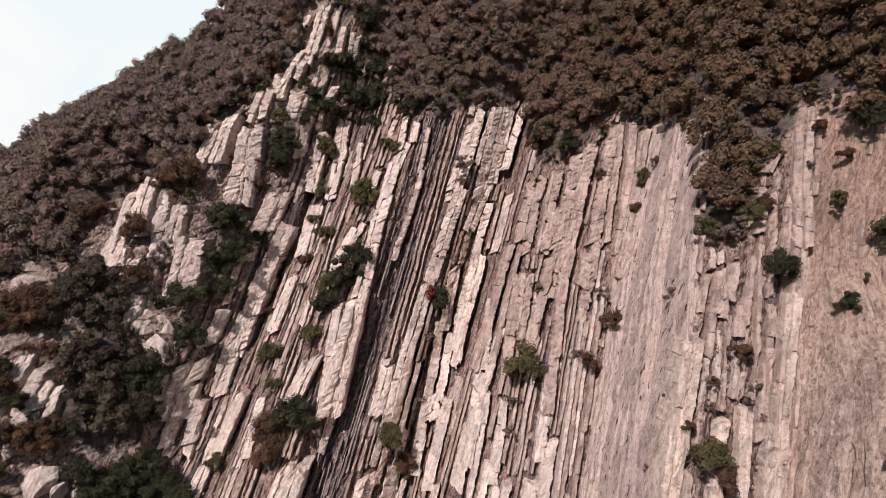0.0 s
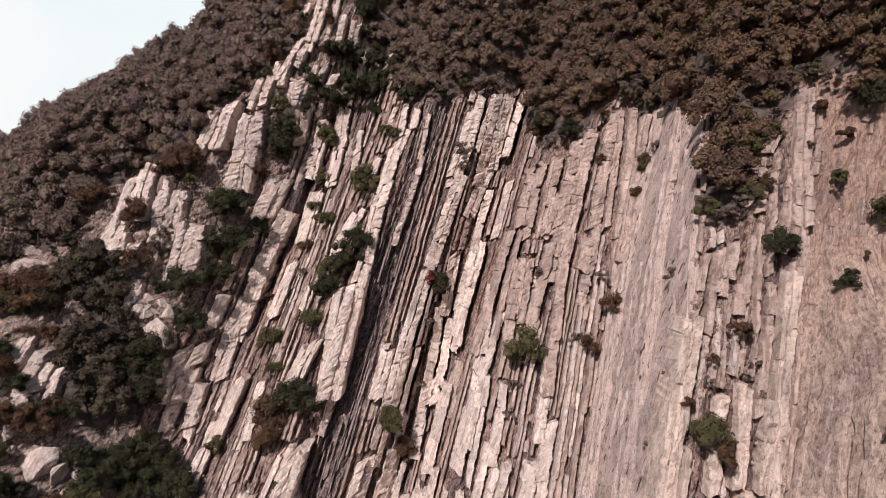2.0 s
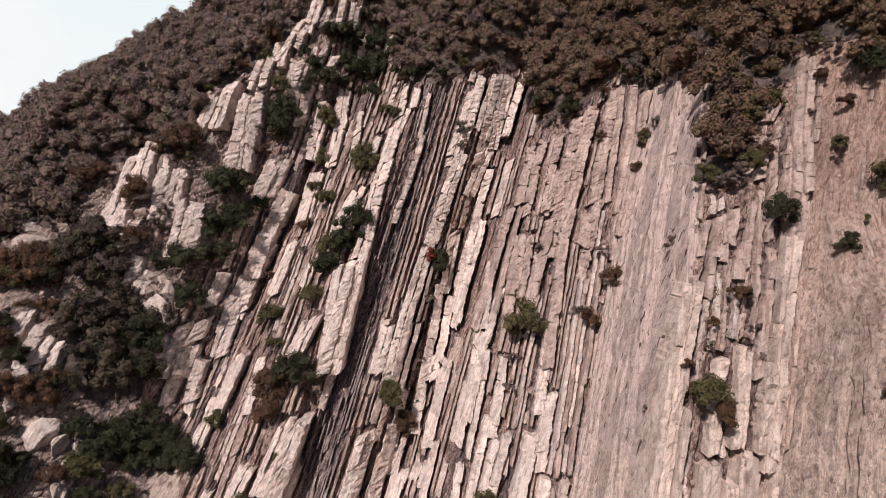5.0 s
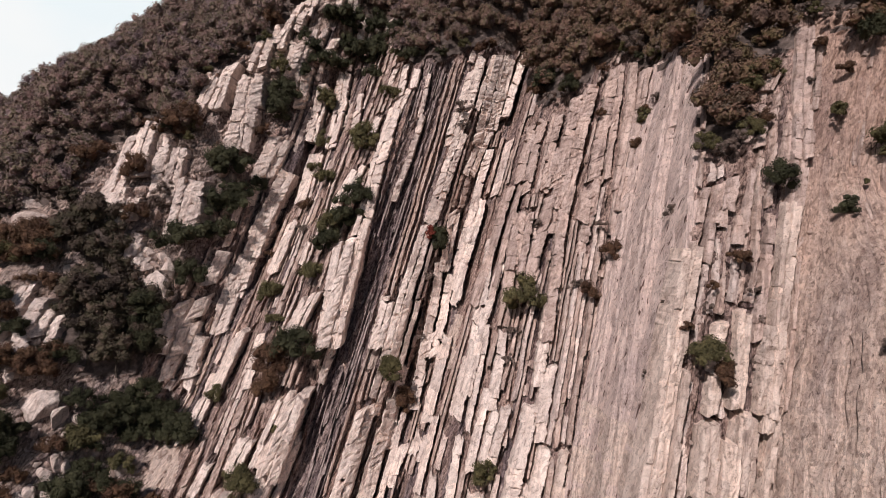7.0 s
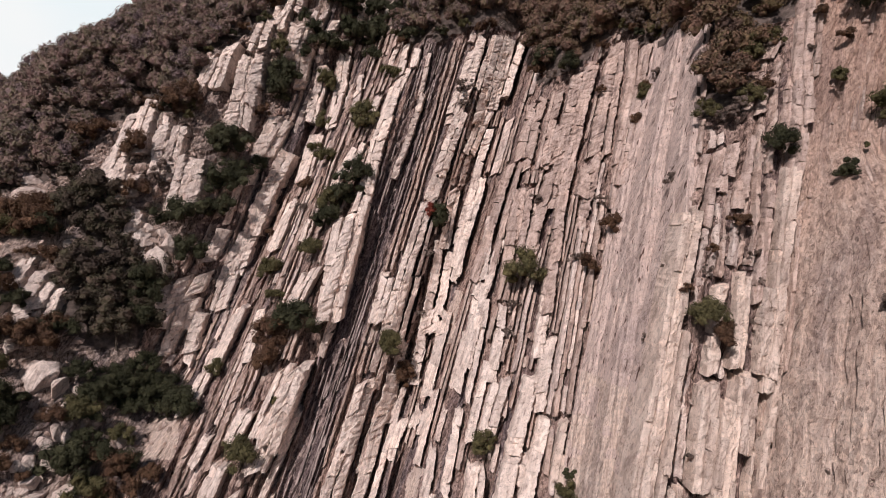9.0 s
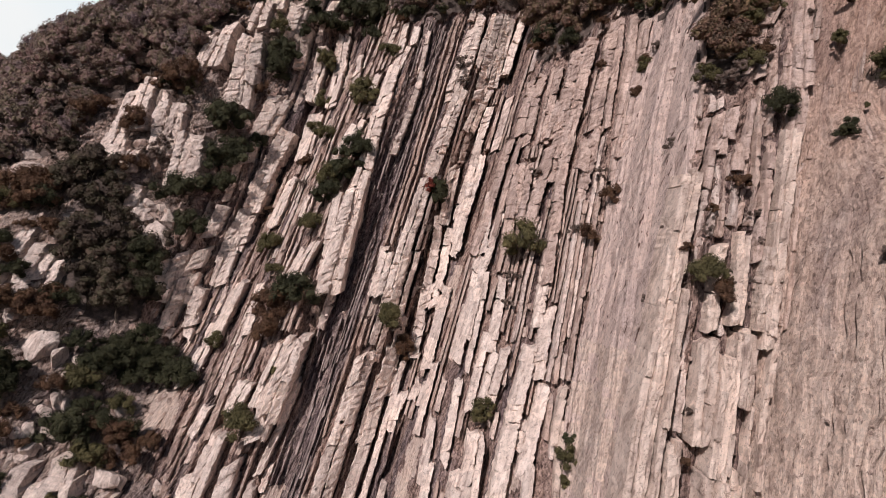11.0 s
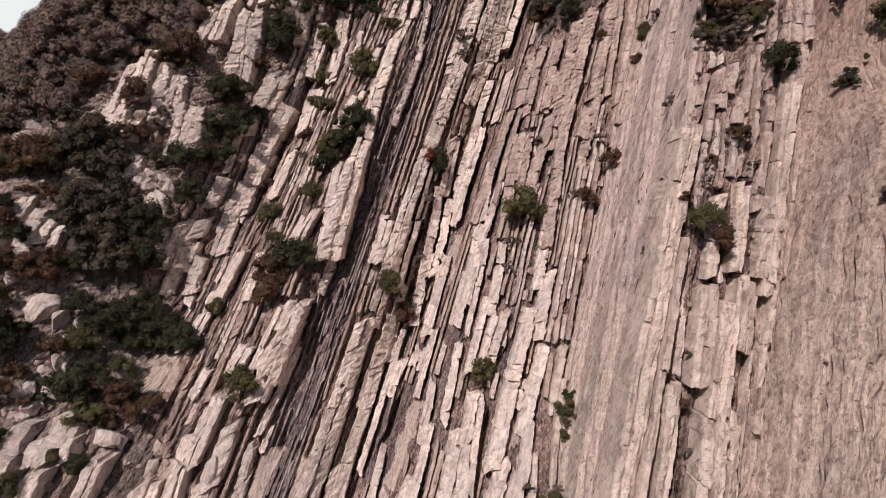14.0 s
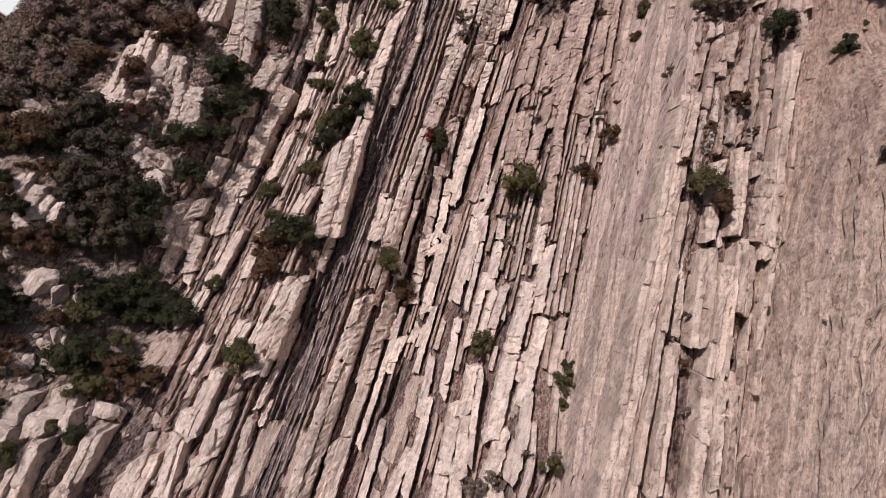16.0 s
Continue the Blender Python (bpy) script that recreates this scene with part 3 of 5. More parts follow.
slab(-33.5, 49.4, -32.1, 43.1, 2.3, 1.8); slab(-33.6, 55.0, -33.1, 49.8, 2.6, 1.6); slab(-37.2, 50.1, -36.5, 45.2, 1.7, 1.4)
slab(-32.8, 42.7, -31.6, 37.6, 2.2, 1.6); slab(-27.2, 37.8, -26.3, 30.7, 2.4, 2.8); slab(-37.9, 42.2, -36.6, 35.6, 1.3, 1.6)
slab(-40.8, 44.2, -38.2, 38.0, 1.4, 1.4); slab(-35.7, 39.5, -34.6, 35.0, 1.9, 1.8); slab(-35.9, 42.7, -35.6, 39.8, 1.5, 1.4)
slab(-33.4, 36.5, -31.5, 30.3, 1.7, 1.8); slab(-35.5, 35.4, -34.8, 31.7, 1.5, 1.6); slab(-23.3, 37.8, -21.7, 31.2, 1.5, 1.2)
slab(-11.7, 40.0, -10.8, 32.4, 1.0, 1.4); slab(-53.6, 43.5, -52.2, 39.1, 1.7, 1.8); slab(-51.7, 42.0, -51.1, 39.1, 1.2, 1.6)
slab(-50.5, 41.3, -49.2, 37.6, 1.1, 1.4); slab(-57.1, 45.9, -55.9, 42.1, 1.9, 1.2); slab(-46.3, 49.6, -46.6, 47.8, 1.9, 1.4)
slab(-44.6, 46.1, -41.9, 43.5, 1.6, 1.2); slab(-28.0, 32.1, -26.5, 24.9, 2.3, 1.8); slab(-14.4, 31.0, -14.4, 24.0, 2.0, 2.8)
slab(-12.7, 30.9, -12.2, 22.5, 2.3, 3.6); slab(-13.0, 23.6, -12.7, 19.7, 2.4, 2.8); slab(-10.7, 24.9, -10.7, 15.9, 0.9, 1.4)
slab(-17.3, 25.8, -17.6, 22.4, 2.2, 2); slab(-21.4, 22.5, -21.3, 19.6, 1.3, 1.6); slab(-17.6, 20.0, -17.0, 13.8, 2.3, 2.2)
slab(-10.9, 14.0, -9.5, 7.5, 1.2, 1.2); slab(-14.3, 17.0, -13.5, 11.5, 1.7, 1.6); slab(-18.5, 15.2, -16.4, 9.3, 2.0, 2.8)
slab(-14.4, 12.9, -13.5, 9.1, 1.5, 1.6); slab(-37.2, 18.6, -34.7, 14.0, 1.5, 3.2); slab(-34.3, 17.1, -32.9, 14.7, 1.8, 2.2)
slab(-34.3, 18.7, -32.4, 16.1, 1.6, 2.2); slab(-32.5, 17.8, -30.5, 14.8, 0.8, 1.8); slab(-32.0, 14.1, -30.6, 9.2, 1.8, 3.2)
slab(-26.8, 14.4, -26.1, 10.5, 1.8, 3.2); slab(-26.2, 10.8, -26.6, 7.3, 1.8, 2.8); slab(-21.8, 10.2, -21.2, 8.0, 1.3, 1.4)
slab(-20.5, 10.9, -19.3, 7.1, 2.5, 1.2); slab(0.1, 10.7, 0.9, 4.8, 1.0, 1.2); slab(5.5, 12.4, 5.9, 5.5, 1.0, 1.2)
slab(4.0, 22.2, 3.5, 18.4, 1.7, 1.6); slab(9.6, 11.7, 9.0, 7.1, 1.1, 1.4); slab(-17.6, 76.0, -14.2, 53.5, 2.5, 1.8)
slab(-11.8, 74.4, -11.0, 59.0, 1.0, 1.2); slab(-20.2, 74.8, -19.6, 68.1, 1.5, 1.2); slab(-16.3, 80.0, -16.5, 74.4, 1.2, 1)
slab(-3.8, 71.3, -3.8, 55.6, 2.4, 1.6); slab(-4.1, 55.4, -3.1, 37.9, 2.2, 1.6); slab(-5.3, 84.9, -5.0, 71.2, 2.9, 1.2)
slab(-1.9, 87.7, -0.7, 70.4, 1.5, 1.8); slab(0.0, 87.7, 0.5, 74.8, 1.8, 1.8); slab(3.1, 88.6, 3.0, 76.0, 1.5, 2.2)
slab(0.9, 75.0, 0.1, 64.2, 2.3, 1.4); slab(2.3, 68.5, 3.1, 48.6, 1.5, 1.4); slab(3.4, 83.1, 1.9, 79.5, 1.3, 1.2)
slab(-3.3, 43.1, -2.7, 35.0, 2.6, 1.4); slab(0.2, 48.4, 2.6, 34.3, 1.6, 1.4); slab(3.3, 52.3, 3.9, 44.7, 1.3, 1.8)
slab(-0.1, 57.2, 1.1, 47.4, 1.9, 1.2); slab(2.9, 57.3, 4.7, 43.4, 1.1, 2.4); slab(2.7, 46.5, 4.1, 34.4, 1.3, 1.2)
slab(7.4, 52.1, 8.6, 40.1, 1.4, 1); slab(9.6, 48.5, 9.6, 41.0, 1.0, 1.4); slab(9.4, 56.6, 11.5, 43.6, 1.4, 1.6)
slab(2.1, 37.6, 3.6, 27.3, 1.7, 1.6); slab(5.5, 37.1, 5.6, 31.6, 1.2, 1.6); slab(9.2, 41.8, 10.0, 31.4, 1.0, 1.2)
slab(11.0, 56.5, 11.8, 47.7, 2.2, 1.2); slab(13.4, 53.7, 14.0, 46.9, 1.5, 1.8); slab(16.0, 57.1, 17.7, 39.4, 1.3, 2)
slab(17.0, 43.8, 18.0, 33.9, 1.2, 1.4); slab(12.3, 39.0, 13.4, 30.1, 1.2, 1); slab(-0.1, 33.0, 1.7, 22.3, 1.5, 1.2)
slab(5.1, 37.2, 5.9, 26.3, 1.5, 1.6); slab(7.0, 26.5, 7.4, 19.4, 0.9, 1.4); slab(14.6, 30.4, 14.3, 25.0, 1.9, 2)
slab(17.8, 31.1, 17.6, 22.7, 1.5, 2); slab(17.8, 23.4, 17.6, 15.6, 1.6, 2.2); slab(14.1, 21.2, 15.2, 13.0, 2.0, 2)
slab(10.6, 25.8, 11.3, 18.1, 1.0, 1.4); slab(9.0, 35.5, 9.3, 28.4, 1.6, 1.2); slab(12.3, 31.8, 12.6, 23.3, 1.0, 1)
slab(18.9, 35.6, 19.4, 27.9, 1.6, 0.9); slab(8.7, 21.2, 9.4, 15.4, 1.1, 1.2); slab(20.3, 26.7, 19.8, 18.6, 1.3, 1.2)
slab(22.4, 26.9, 22.2, 22.1, 0.8, 1.4); slab(23.0, 23.6, 22.8, 14.8, 0.7, 1); slab(10.0, 16.7, 10.4, 8.6, 1.0, 1.2)
slab(13.2, 17.4, 13.7, 8.4, 1.6, 1.6); slab(15.1, 14.0, 15.4, 8.7, 1.6, 1.6); slab(18.7, 16.0, 18.1, 9.2, 1.3, 1.2)
slab(20.3, 19.2, 19.9, 12.7, 0.9, 1.2); slab(19.0, 22.9, 18.8, 20.5, 0.9, 0.9); slab(19.4, 11.2, 18.9, 8.9, 1.7, 1.2)
slab(6.1, 24.0, 6.0, 21.8, 2.1, 1.4); slab(15.3, 77.6, 15.9, 63.5, 1.6, 1.8); slab(13.7, 76.4, 14.2, 63.7, 1.7, 1.2)
slab(13.8, 67.4, 13.6, 61.0, 2.2, 1.6); slab(11.3, 73.4, 12.4, 60.1, 1.8, 1); slab(16.0, 63.6, 15.5, 57.5, 1.8, 1.6)
slab(17.8, 80.1, 19.3, 61.8, 1.6, 1); slab(18.8, 80.5, 20.9, 61.8, 0.9, 0.9); slab(20.5, 80.7, 22.6, 60.1, 1.1, 1.2)
slab(22.3, 79.1, 23.2, 57.0, 1.2, 1.8); slab(20.0, 61.8, 19.8, 50.4, 1.2, 0.9); slab(9.4, 72.7, 9.9, 60.1, 1.3, 1.2)
slab(7.9, 72.0, 8.7, 62.0, 1.3, 1); slab(33.4, 76.9, 33.6, 67.1, 1.4, 1.4); slab(33.6, 67.1, 34.2, 61.3, 1.5, 1.8)
slab(34.2, 61.3, 34.3, 54.2, 1.2, 1.4); slab(29.4, 54.5, 29.4, 51.8, 1.1, 1); slab(31.3, 71.5, 30.7, 69.3, 1.3, 1.2)
slab(30.8, 67.2, 30.6, 62.6, 0.9, 1); slab(30.1, 65.9, 29.6, 63.2, 0.9, 1); slab(33.2, 67.1, 33.1, 60.1, 0.9, 1)
slab(28.7, 58.8, 28.5, 55.3, 0.8, 0.8); slab(26.0, 57.6, 25.7, 54.1, 0.8, 0.8)


slab(34.0, 55.9, 34.3, 35.3, 1.3, 1.6)
slab(32.4, 54.7, 32.3, 42.9, 0.9, 1.2)


slab(25.8, 54.2, 25.5, 48.8, 0.7, 0.8); slab(26.9, 55.4, 26.7, 50.0, 0.8, 0.8)
slab(28.1, 57.4, 27.9, 53.6, 0.8, 0.8); slab(27.4, 58.2, 27.2, 54.1, 0.8, 0.8); slab(30.3, 59.4, 30.1, 53.0, 0.8, 0.8)
slab(25.1, 51.7, 24.7, 41.7, 2.1, 2.2); slab(-5.0, 86.9, -4.3, 73.9, 1.7, 1.4); slab(-2.8, 87.2, -2.6, 76.4, 1.1, 1.4)
slab(0.5, 87.6, 1.4, 73.2, 1.9, 1.5); slab(14.2, 66.8, 15.1, 53.6, 1.4, 1.4); slab(15.1, 77.6, 16.0, 60.8, 1.5, 1.4)
slab(15.0, 69.0, 15.8, 60.8, 1.1, 1.2); slab(4.0, 59.4, 4.6, 42.5, 1.1, 1.8); slab(7.7, 61.2, 7.5, 42.8, 1.2, 1.5)
slab(9.0, 61.0, 9.4, 43.8, 0.7, 1.6); slab(13.8, 59.2, 13.8, 47.2, 1.5, 1.8); slab(16.6, 60.3, 17.0, 41.7, 0.7, 1.8)
slab(18.8, 60.1, 19.0, 55.3, 1.7, 1.2); slab(22.2, 65.7, 23.0, 53.3, 0.7, 1); slab(8.6, 39.7, 9.4, 31.2, 1.1, 1.6)
slab(10.1, 39.5, 11.2, 27.7, 0.7, 1.3); slab(-1.1, 42.1, -0.4, 31.7, 0.8, 1.5); slab(-5.9, 43.2, -5.2, 36.8, 2.2, 1.6)
slab(24.6, 42.6, 24.2, 12.8, 1.9, 2.4); slab(25.1, 41.1, 24.6, 15.0, 0.8, 2.4); slab(25.9, 39.7, 25.6, 15.5, 0.6, 2.2)
slab(-3.3, 28.5, -1.6, 5.3, 2.5, 2); slab(0.2, 28.2, 1.7, 5.6, 1.7, 1.8); slab(2.5, 25.9, 3.2, 10.3, 0.9, 1.3)
slab(-0.4, 24.8, 0.1, 17.5, 0.8, 1.2); slab(-47.8, 103.1, -48.4, 93.0, 1.3, 2.2); slab(-50.1, 97.5, -48.8, 88.8, 1.2, 2)
slab(-51.8, 93.9, -50.3, 86.1, 1.2, 2); slab(-45.4, 93.1, -43.8, 86.0, 1.4, 1.6); slab(-42.7, 96.9, -41.9, 92.0, 1.1, 1.4)
slab(-40.9, 87.3, -39.6, 81.8, 1.0, 1.4); slab(-35.0, 101.2, -33.6, 95.8, 1.0, 1.4); slab(-46.9, 107.7, -45.3, 100.2, 1.0, 1.8)
slab(-45.1, 112.3, -43.3, 103.3, 1.0, 1.4)
slab(30.6, 34.0, 30.5, 26.6, 1.9, 2.0); slab(30.2, 25.8, 30.5, 17.6, 1.8, 2.2); slab(32.0, 25.8, 32.6, 17.5, 1.0, 2.0)
slab(28.7, 35.4, 28.9, 28.4, 1.5, 1.6); slab(31.8, 36.4, 31.9, 31.1, 1.2, 1.6)
slab(-48.8, 84.6, -43.8, 69.5, 3.9, 3.0); slab(-55.5, 83.8, -53.8, 75.6, 2.1, 2.2)
slab(-53.7, 86.7, -51.8, 77.2, 2.2, 2.0)
slab(27.0, 27.6, 27.4, 18.0, 1.2, 1.4); slab(33.2, 44.0, 33.3, 37.0, 1.1, 1.5); slab(32.9, 36.0, 33.2, 30.5, 0.9, 1.2)
slab(35.2, 36.0, 35.4, 24.0, 0.7, 0.8); slab(33.6, 30.0, 33.8, 16.5, 0.4, 1.1); slab(28.6, 44.0, 28.7, 37.0, 1.1, 1.2); slab(30.6, 45.0, 30.8, 37.5, 1.2, 1.3)


def loose_edge(z):
    """The bed up to which earth and fallen blocks hide the bedding; further over towards the foot."""
    return -41 + 0.85 * np.clip(36 - z, 0, 24)


def relief(b, z):
    """How far each thin bed stands out (+) or back (-) from the smooth hillside."""
    b, z = np.broadcast_arrays(np.asarray(b, float), np.asarray(z, float))
    rng = np.random.default_rng(7)
    edges = np.cumsum(rng.uniform(0.22, 0.85, 260)) - 70
    proud = rng.uniform(-0.55, 0.55, 261)
    bed = bed_of(b, z)
    k = np.searchsorted(edges, bed)
    along = value_noise(z / 5.0 + 13.7 * k, k * 0.37, 3)
    out = proud[k] + 0.45 * along + 0.3 * facet_noise(z / 1.6 + 7.7 * k, k * 0.61, 4)
    out = np.where((b > 23.8) & (b < 25.0), 0.15 * out, out)
    out = np.where(b > 33.5, 0.45 * out, np.where((b > 15.5) & (b < 23.8), 0.4 * out - 0.4, np.where((b > -13) & (b < 15.5), 0.6 * out - 0.5, out)))
    out = out + 0.22 * value_noise(b / 1.7, z / 1.9, 5) + np.where((b > 15.5) & (b < 23.8), 0.12, 0.26) * facet_noise(b / 0.6, z / 0.95, 6)
    out = out + np.where(b > 34, 0.30 * facet_noise(b / 0.45, z / 2.4, 17) + 0.35 * value_noise(b / 0.9, z / 4.0, 28), 0)
    lumps = 1.1 * value_noise(b / 4, z / 3.5, 14) + 0.7 * value_noise(b / 1.5, z / 1.3, 15) + 0.35 * value_noise(b / 0.55, z / 0.5, 16)
    loose = np.clip((loose_edge(z) + 2 - b) / 5, 0, 1)
    out = out * (1 - loose) + lumps * loose
    out = np.array(out, float)
    for b1, z1, b0, z0, wide, deep in CLEFTS:
        f = np.clip((z - z0) / (z1 - z0), -1, 2)
        mid = b0 + (b1 - b0) * f
        ends = np.clip((z1 + 1 - z) / 4, 0, 1) * np.clip((z - z0 + 1) / 4, 0, 1)
        half = (wide / 2 + 0.1) * (0.75 + 0.35 * value_noise(z / 1.5, z * 0 + b0, 22)) * np.sqrt(ends)
        cut = np.clip((half - np.abs(b - mid)) / 0.2, 0, 1) * ends
        out = out * (1 - cut) - deep * cut
    for n, (b1, z1, b0, z0, wide, proud) in enumerate(THICK):
        # the soft bed under each slab has weathered out
        f = (z - z0) / (z1 - z0)
        off = np.abs(b - b0 - (b1 - b0) * f - wide / 2 - 0.15)
        near = (off < 0.7) & (f > 0.06) & (f < 1)
        if near.any():
            gap = 0.20 + 0.06 * (n % 4) + 0.16 * value_noise(z[near] / 2.5 + n, 0 * z[near], 26)
            out[near] -= (0.7 + 0.3 * (n % 3)) * np.clip((gap - off[near]) / 0.12, 0, 1)
    for b1, z1, b0, z0, wide, deep in EARTH:
        f = np.clip((z - z0) / (z1 - z0), 0, 1)
        ends = np.clip((z1 + 1 - z) / 3, 0, 1) * np.clip((z - z0 + 1) / 3, 0, 1)
        cut = np.clip((wide / 2 + 0.3 - np.abs(b - b0 - (b1 - b0) * f)) / 0.5, 0, 1) * ends
        out = out * (1 - cut) + cut * (0.12 * value_noise(b / 0.6, z / 0.9, 24) - deep)
    return out


def dark_beds(b, z):
    """Packets of dark shale: a thick one under the great fins, a few thinner ones on either hand."""
    b = bed_of(b, z)
    wob = 0.5 * value_noise(b / 3, z / 7, 11)
    packets = ((-12.6, -7.4), (-36.0, -31.0), (-5.2, -4.2), (2.0, 3.2), (4.8, 5.6), (15.4, 16.1), (-25.5, -24.3), (-49.5, -47.6), (9.6, 10.2))
    out = np.zeros(b.shape, bool)
    for lo, hi in packets:
        out |= (b + wob > lo) & (b + wob < hi)
    return out


def build_ground():
    fine_b = np.r_[np.arange(-72, 23.8, 0.17), np.arange(23.85, 24.95, 0.015), np.arange(25.0, 35.9, 0.17), np.arange(36.0, 39.0, 0.05), np.arange(39.1, 56, 0.17)]
    cols = np.r_[-2600, -1500, -800, -450, -300, -230, -190, -160, np.arange(-145, -72, 3.0), fine_b, np.arange(57, 80, 3.0), 90, 110, 140, 190, 260, 400, 700, 1300, 2600]
    rows = np.r_[-3500, -2000, -1100, -600, -300, -150, -80, -40, -20, -10, -4, np.arange(0, 6, 1.0), np.arange(6, 104, 0.42), np.arange(105, 176, 2.5), 180, 190, 205, 230, 270, 340, 500, 900]
    b, v = np.meshgrid(cols, rows)
    top = ridge_z(b)
    z = np.clip(v, 0, top)
    over = np.maximum(v - top, 0)
    y = hill_y(b, z)
    x = b + DIP * (z - 50)
    # the wall's own thin beds, seen edge on
    lanes = np.random.default_rng(18)
    lane = np.searchsorted(23.85 + np.cumsum(lanes.uniform(0.03, 0.09, 40)), b)
    flute = lanes.uniform(-0.75, 0.75, 41)[lane] + 0.25 * value_noise(z / 4 + 5.3 * lane, 0.37 * lane, 19) + 0.14 * facet_noise(z / 0.8 + 3.1 * lane, 0.6 * lane, 20)
    x = x + np.where((b > 23.85) & (b < 24.95), flute, 0)
    lane = np.searchsorted(36.0 + np.cumsum(lanes.uniform(0.08, 0.30, 40)), b)
    rib = lanes.uniform(-0.48, 0.48, 41)[lane] + 0.22 * value_noise(z / 5 + 4.1 * lane, 0.4 * lane, 37) + 0.10 * facet_noise(z / 0.9 + 2.3 * lane, 0.5 * lane, 38)
    x = x + rib * np.clip((39.0 - b) / 0.8, 0, 1) * np.clip((b - 36.0) / 0.3, 0, 1) * np.clip((49 - z) / 6, 0, 1)
    wood = wooded_at(x, z)
    rock = (b > -71) & (b < 56) & (z > 0.5) & ~wood
    y = y - np.where(rock, relief(b, z), np.where((z > 0.5), 0.8 * value_noise(x / 6, z / 6, 8), 0))
    y = y + 2.6 * over + np.minimum(v, 0)
    z = np.maximum(z - 0.33 * over, 0) + np.where(v <= 0, 0.6 * value_noise(x / 60, y / 60, 9), 0) * (v < -4)
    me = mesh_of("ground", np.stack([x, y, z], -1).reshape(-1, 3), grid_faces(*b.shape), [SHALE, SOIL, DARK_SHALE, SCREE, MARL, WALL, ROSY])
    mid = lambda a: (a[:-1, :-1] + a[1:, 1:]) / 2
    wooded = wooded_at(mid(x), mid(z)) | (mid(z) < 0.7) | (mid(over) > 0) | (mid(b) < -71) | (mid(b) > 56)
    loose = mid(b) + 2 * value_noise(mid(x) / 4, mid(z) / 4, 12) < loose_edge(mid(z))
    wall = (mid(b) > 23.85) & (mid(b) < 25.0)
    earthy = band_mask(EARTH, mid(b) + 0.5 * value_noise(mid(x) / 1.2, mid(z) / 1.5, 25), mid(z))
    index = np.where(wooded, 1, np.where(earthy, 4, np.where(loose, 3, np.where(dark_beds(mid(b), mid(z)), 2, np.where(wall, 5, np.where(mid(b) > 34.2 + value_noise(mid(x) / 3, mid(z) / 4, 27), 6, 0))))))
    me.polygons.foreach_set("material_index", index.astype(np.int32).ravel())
    return tagged(new("ground", me), "hillside of steeply dipping weathered limestone and shale beds below dark scrub", "hillside", kind="structure")


ground = build_ground()


def build_backdrop():
    """A plain bright sky far behind the hill."""
    mat = bpy.data.materials.new("hazy sky")
    mat.use_nodes = True
    tree = mat.node_tree
    tree.nodes.remove(tree.nodes["Principled BSDF"])
    glow = tree.nodes.new("ShaderNodeEmission")
    co = tree.nodes.new("ShaderNodeTexCoord")
    n = noise_of(tree, co.outputs["Object"], 0.0016, 3.0)
    tree.links.new(ramp_of(tree, n, [(0.35, (0.90, 0.97, 1.0)), (0.6, (1.0, 1.0, 1.0))]), glow.inputs[0])
    tree.links.new(glow.outputs[0], tree.nodes["Material Output"].inputs[0])
    ang, up = np.meshgrid(np.radians(np.linspace(20, 160, 57)), np.linspace(-30, 1700, 12))
    v = np.stack([2300 * np.cos(ang), 2300 * np.sin(ang), up], -1)
    ob = new("backdrop", mesh_of("backdrop", v.reshape(-1, 3), grid_faces(*ang.shape), [mat]))
    return tagged(ob, "bright hazy white sky behind the hill", "sky", kind="structure")


build_backdrop()


# ---- beds, each a row of blocks parted by cross joints ----
ACROSS = np.array([-0.5, -0.5, -0.41, -0.13, 0.17, 0.42, 0.5, 0.5])


def block(rng, mid, wide, lo, hi, proud, worn=1.0):
    """One block of a bed: bed, height and stand-out on a small grid, with its four sides sunk into the hill."""
    n = max(2, round((hi - lo) / 0.4) + 1)
    zs = np.linspace(lo, hi, n)
    size = min(1.2, wide)
    steps = np.cumsum(rng.normal(0, 0.045, (n, 1)), 0) + np.cumsum(rng.normal(0, 0.045, (n, 8)), 1) * size
    h = proud + worn * (np.clip(steps - steps.mean(), -0.3, 0.22) + rng.normal(0, 0.025 + 0.02 * size, (n, 8)) + rng.uniform(-0.18, 0.18) * size * ACROSS * 2)
    h[:, 1] -= size * rng.uniform(0.02, 0.32, n)
    h[:, 6] -= size * rng.uniform(0.02, 0.22, n)
    h[0] -= rng.uniform(0.0, 0.09, 8) * worn
    h[-1] -= rng.uniform(0.0, 0.16, 8) * worn
    h[:, 0] = h[:, -1] = -2.4
    b = mid(zs)[:, None] + wide * ACROSS + rng.normal(0, 0.06 * size * worn, (n, 8)) + rng.uniform(-0.05, 0.05) * wide
    z = zs[:, None] + rng.normal(0, 0.08 * worn, (n, 8)) + rng.uniform(-0.7, 0.7) * worn * ACROSS * wide
    cap = np.full((1, 8), -2.4)
    return np.concatenate([b[:1], b, b[-1:]]), np.concatenate([z[:1], z, z[-1:]]), np.concatenate([cap, h, cap])


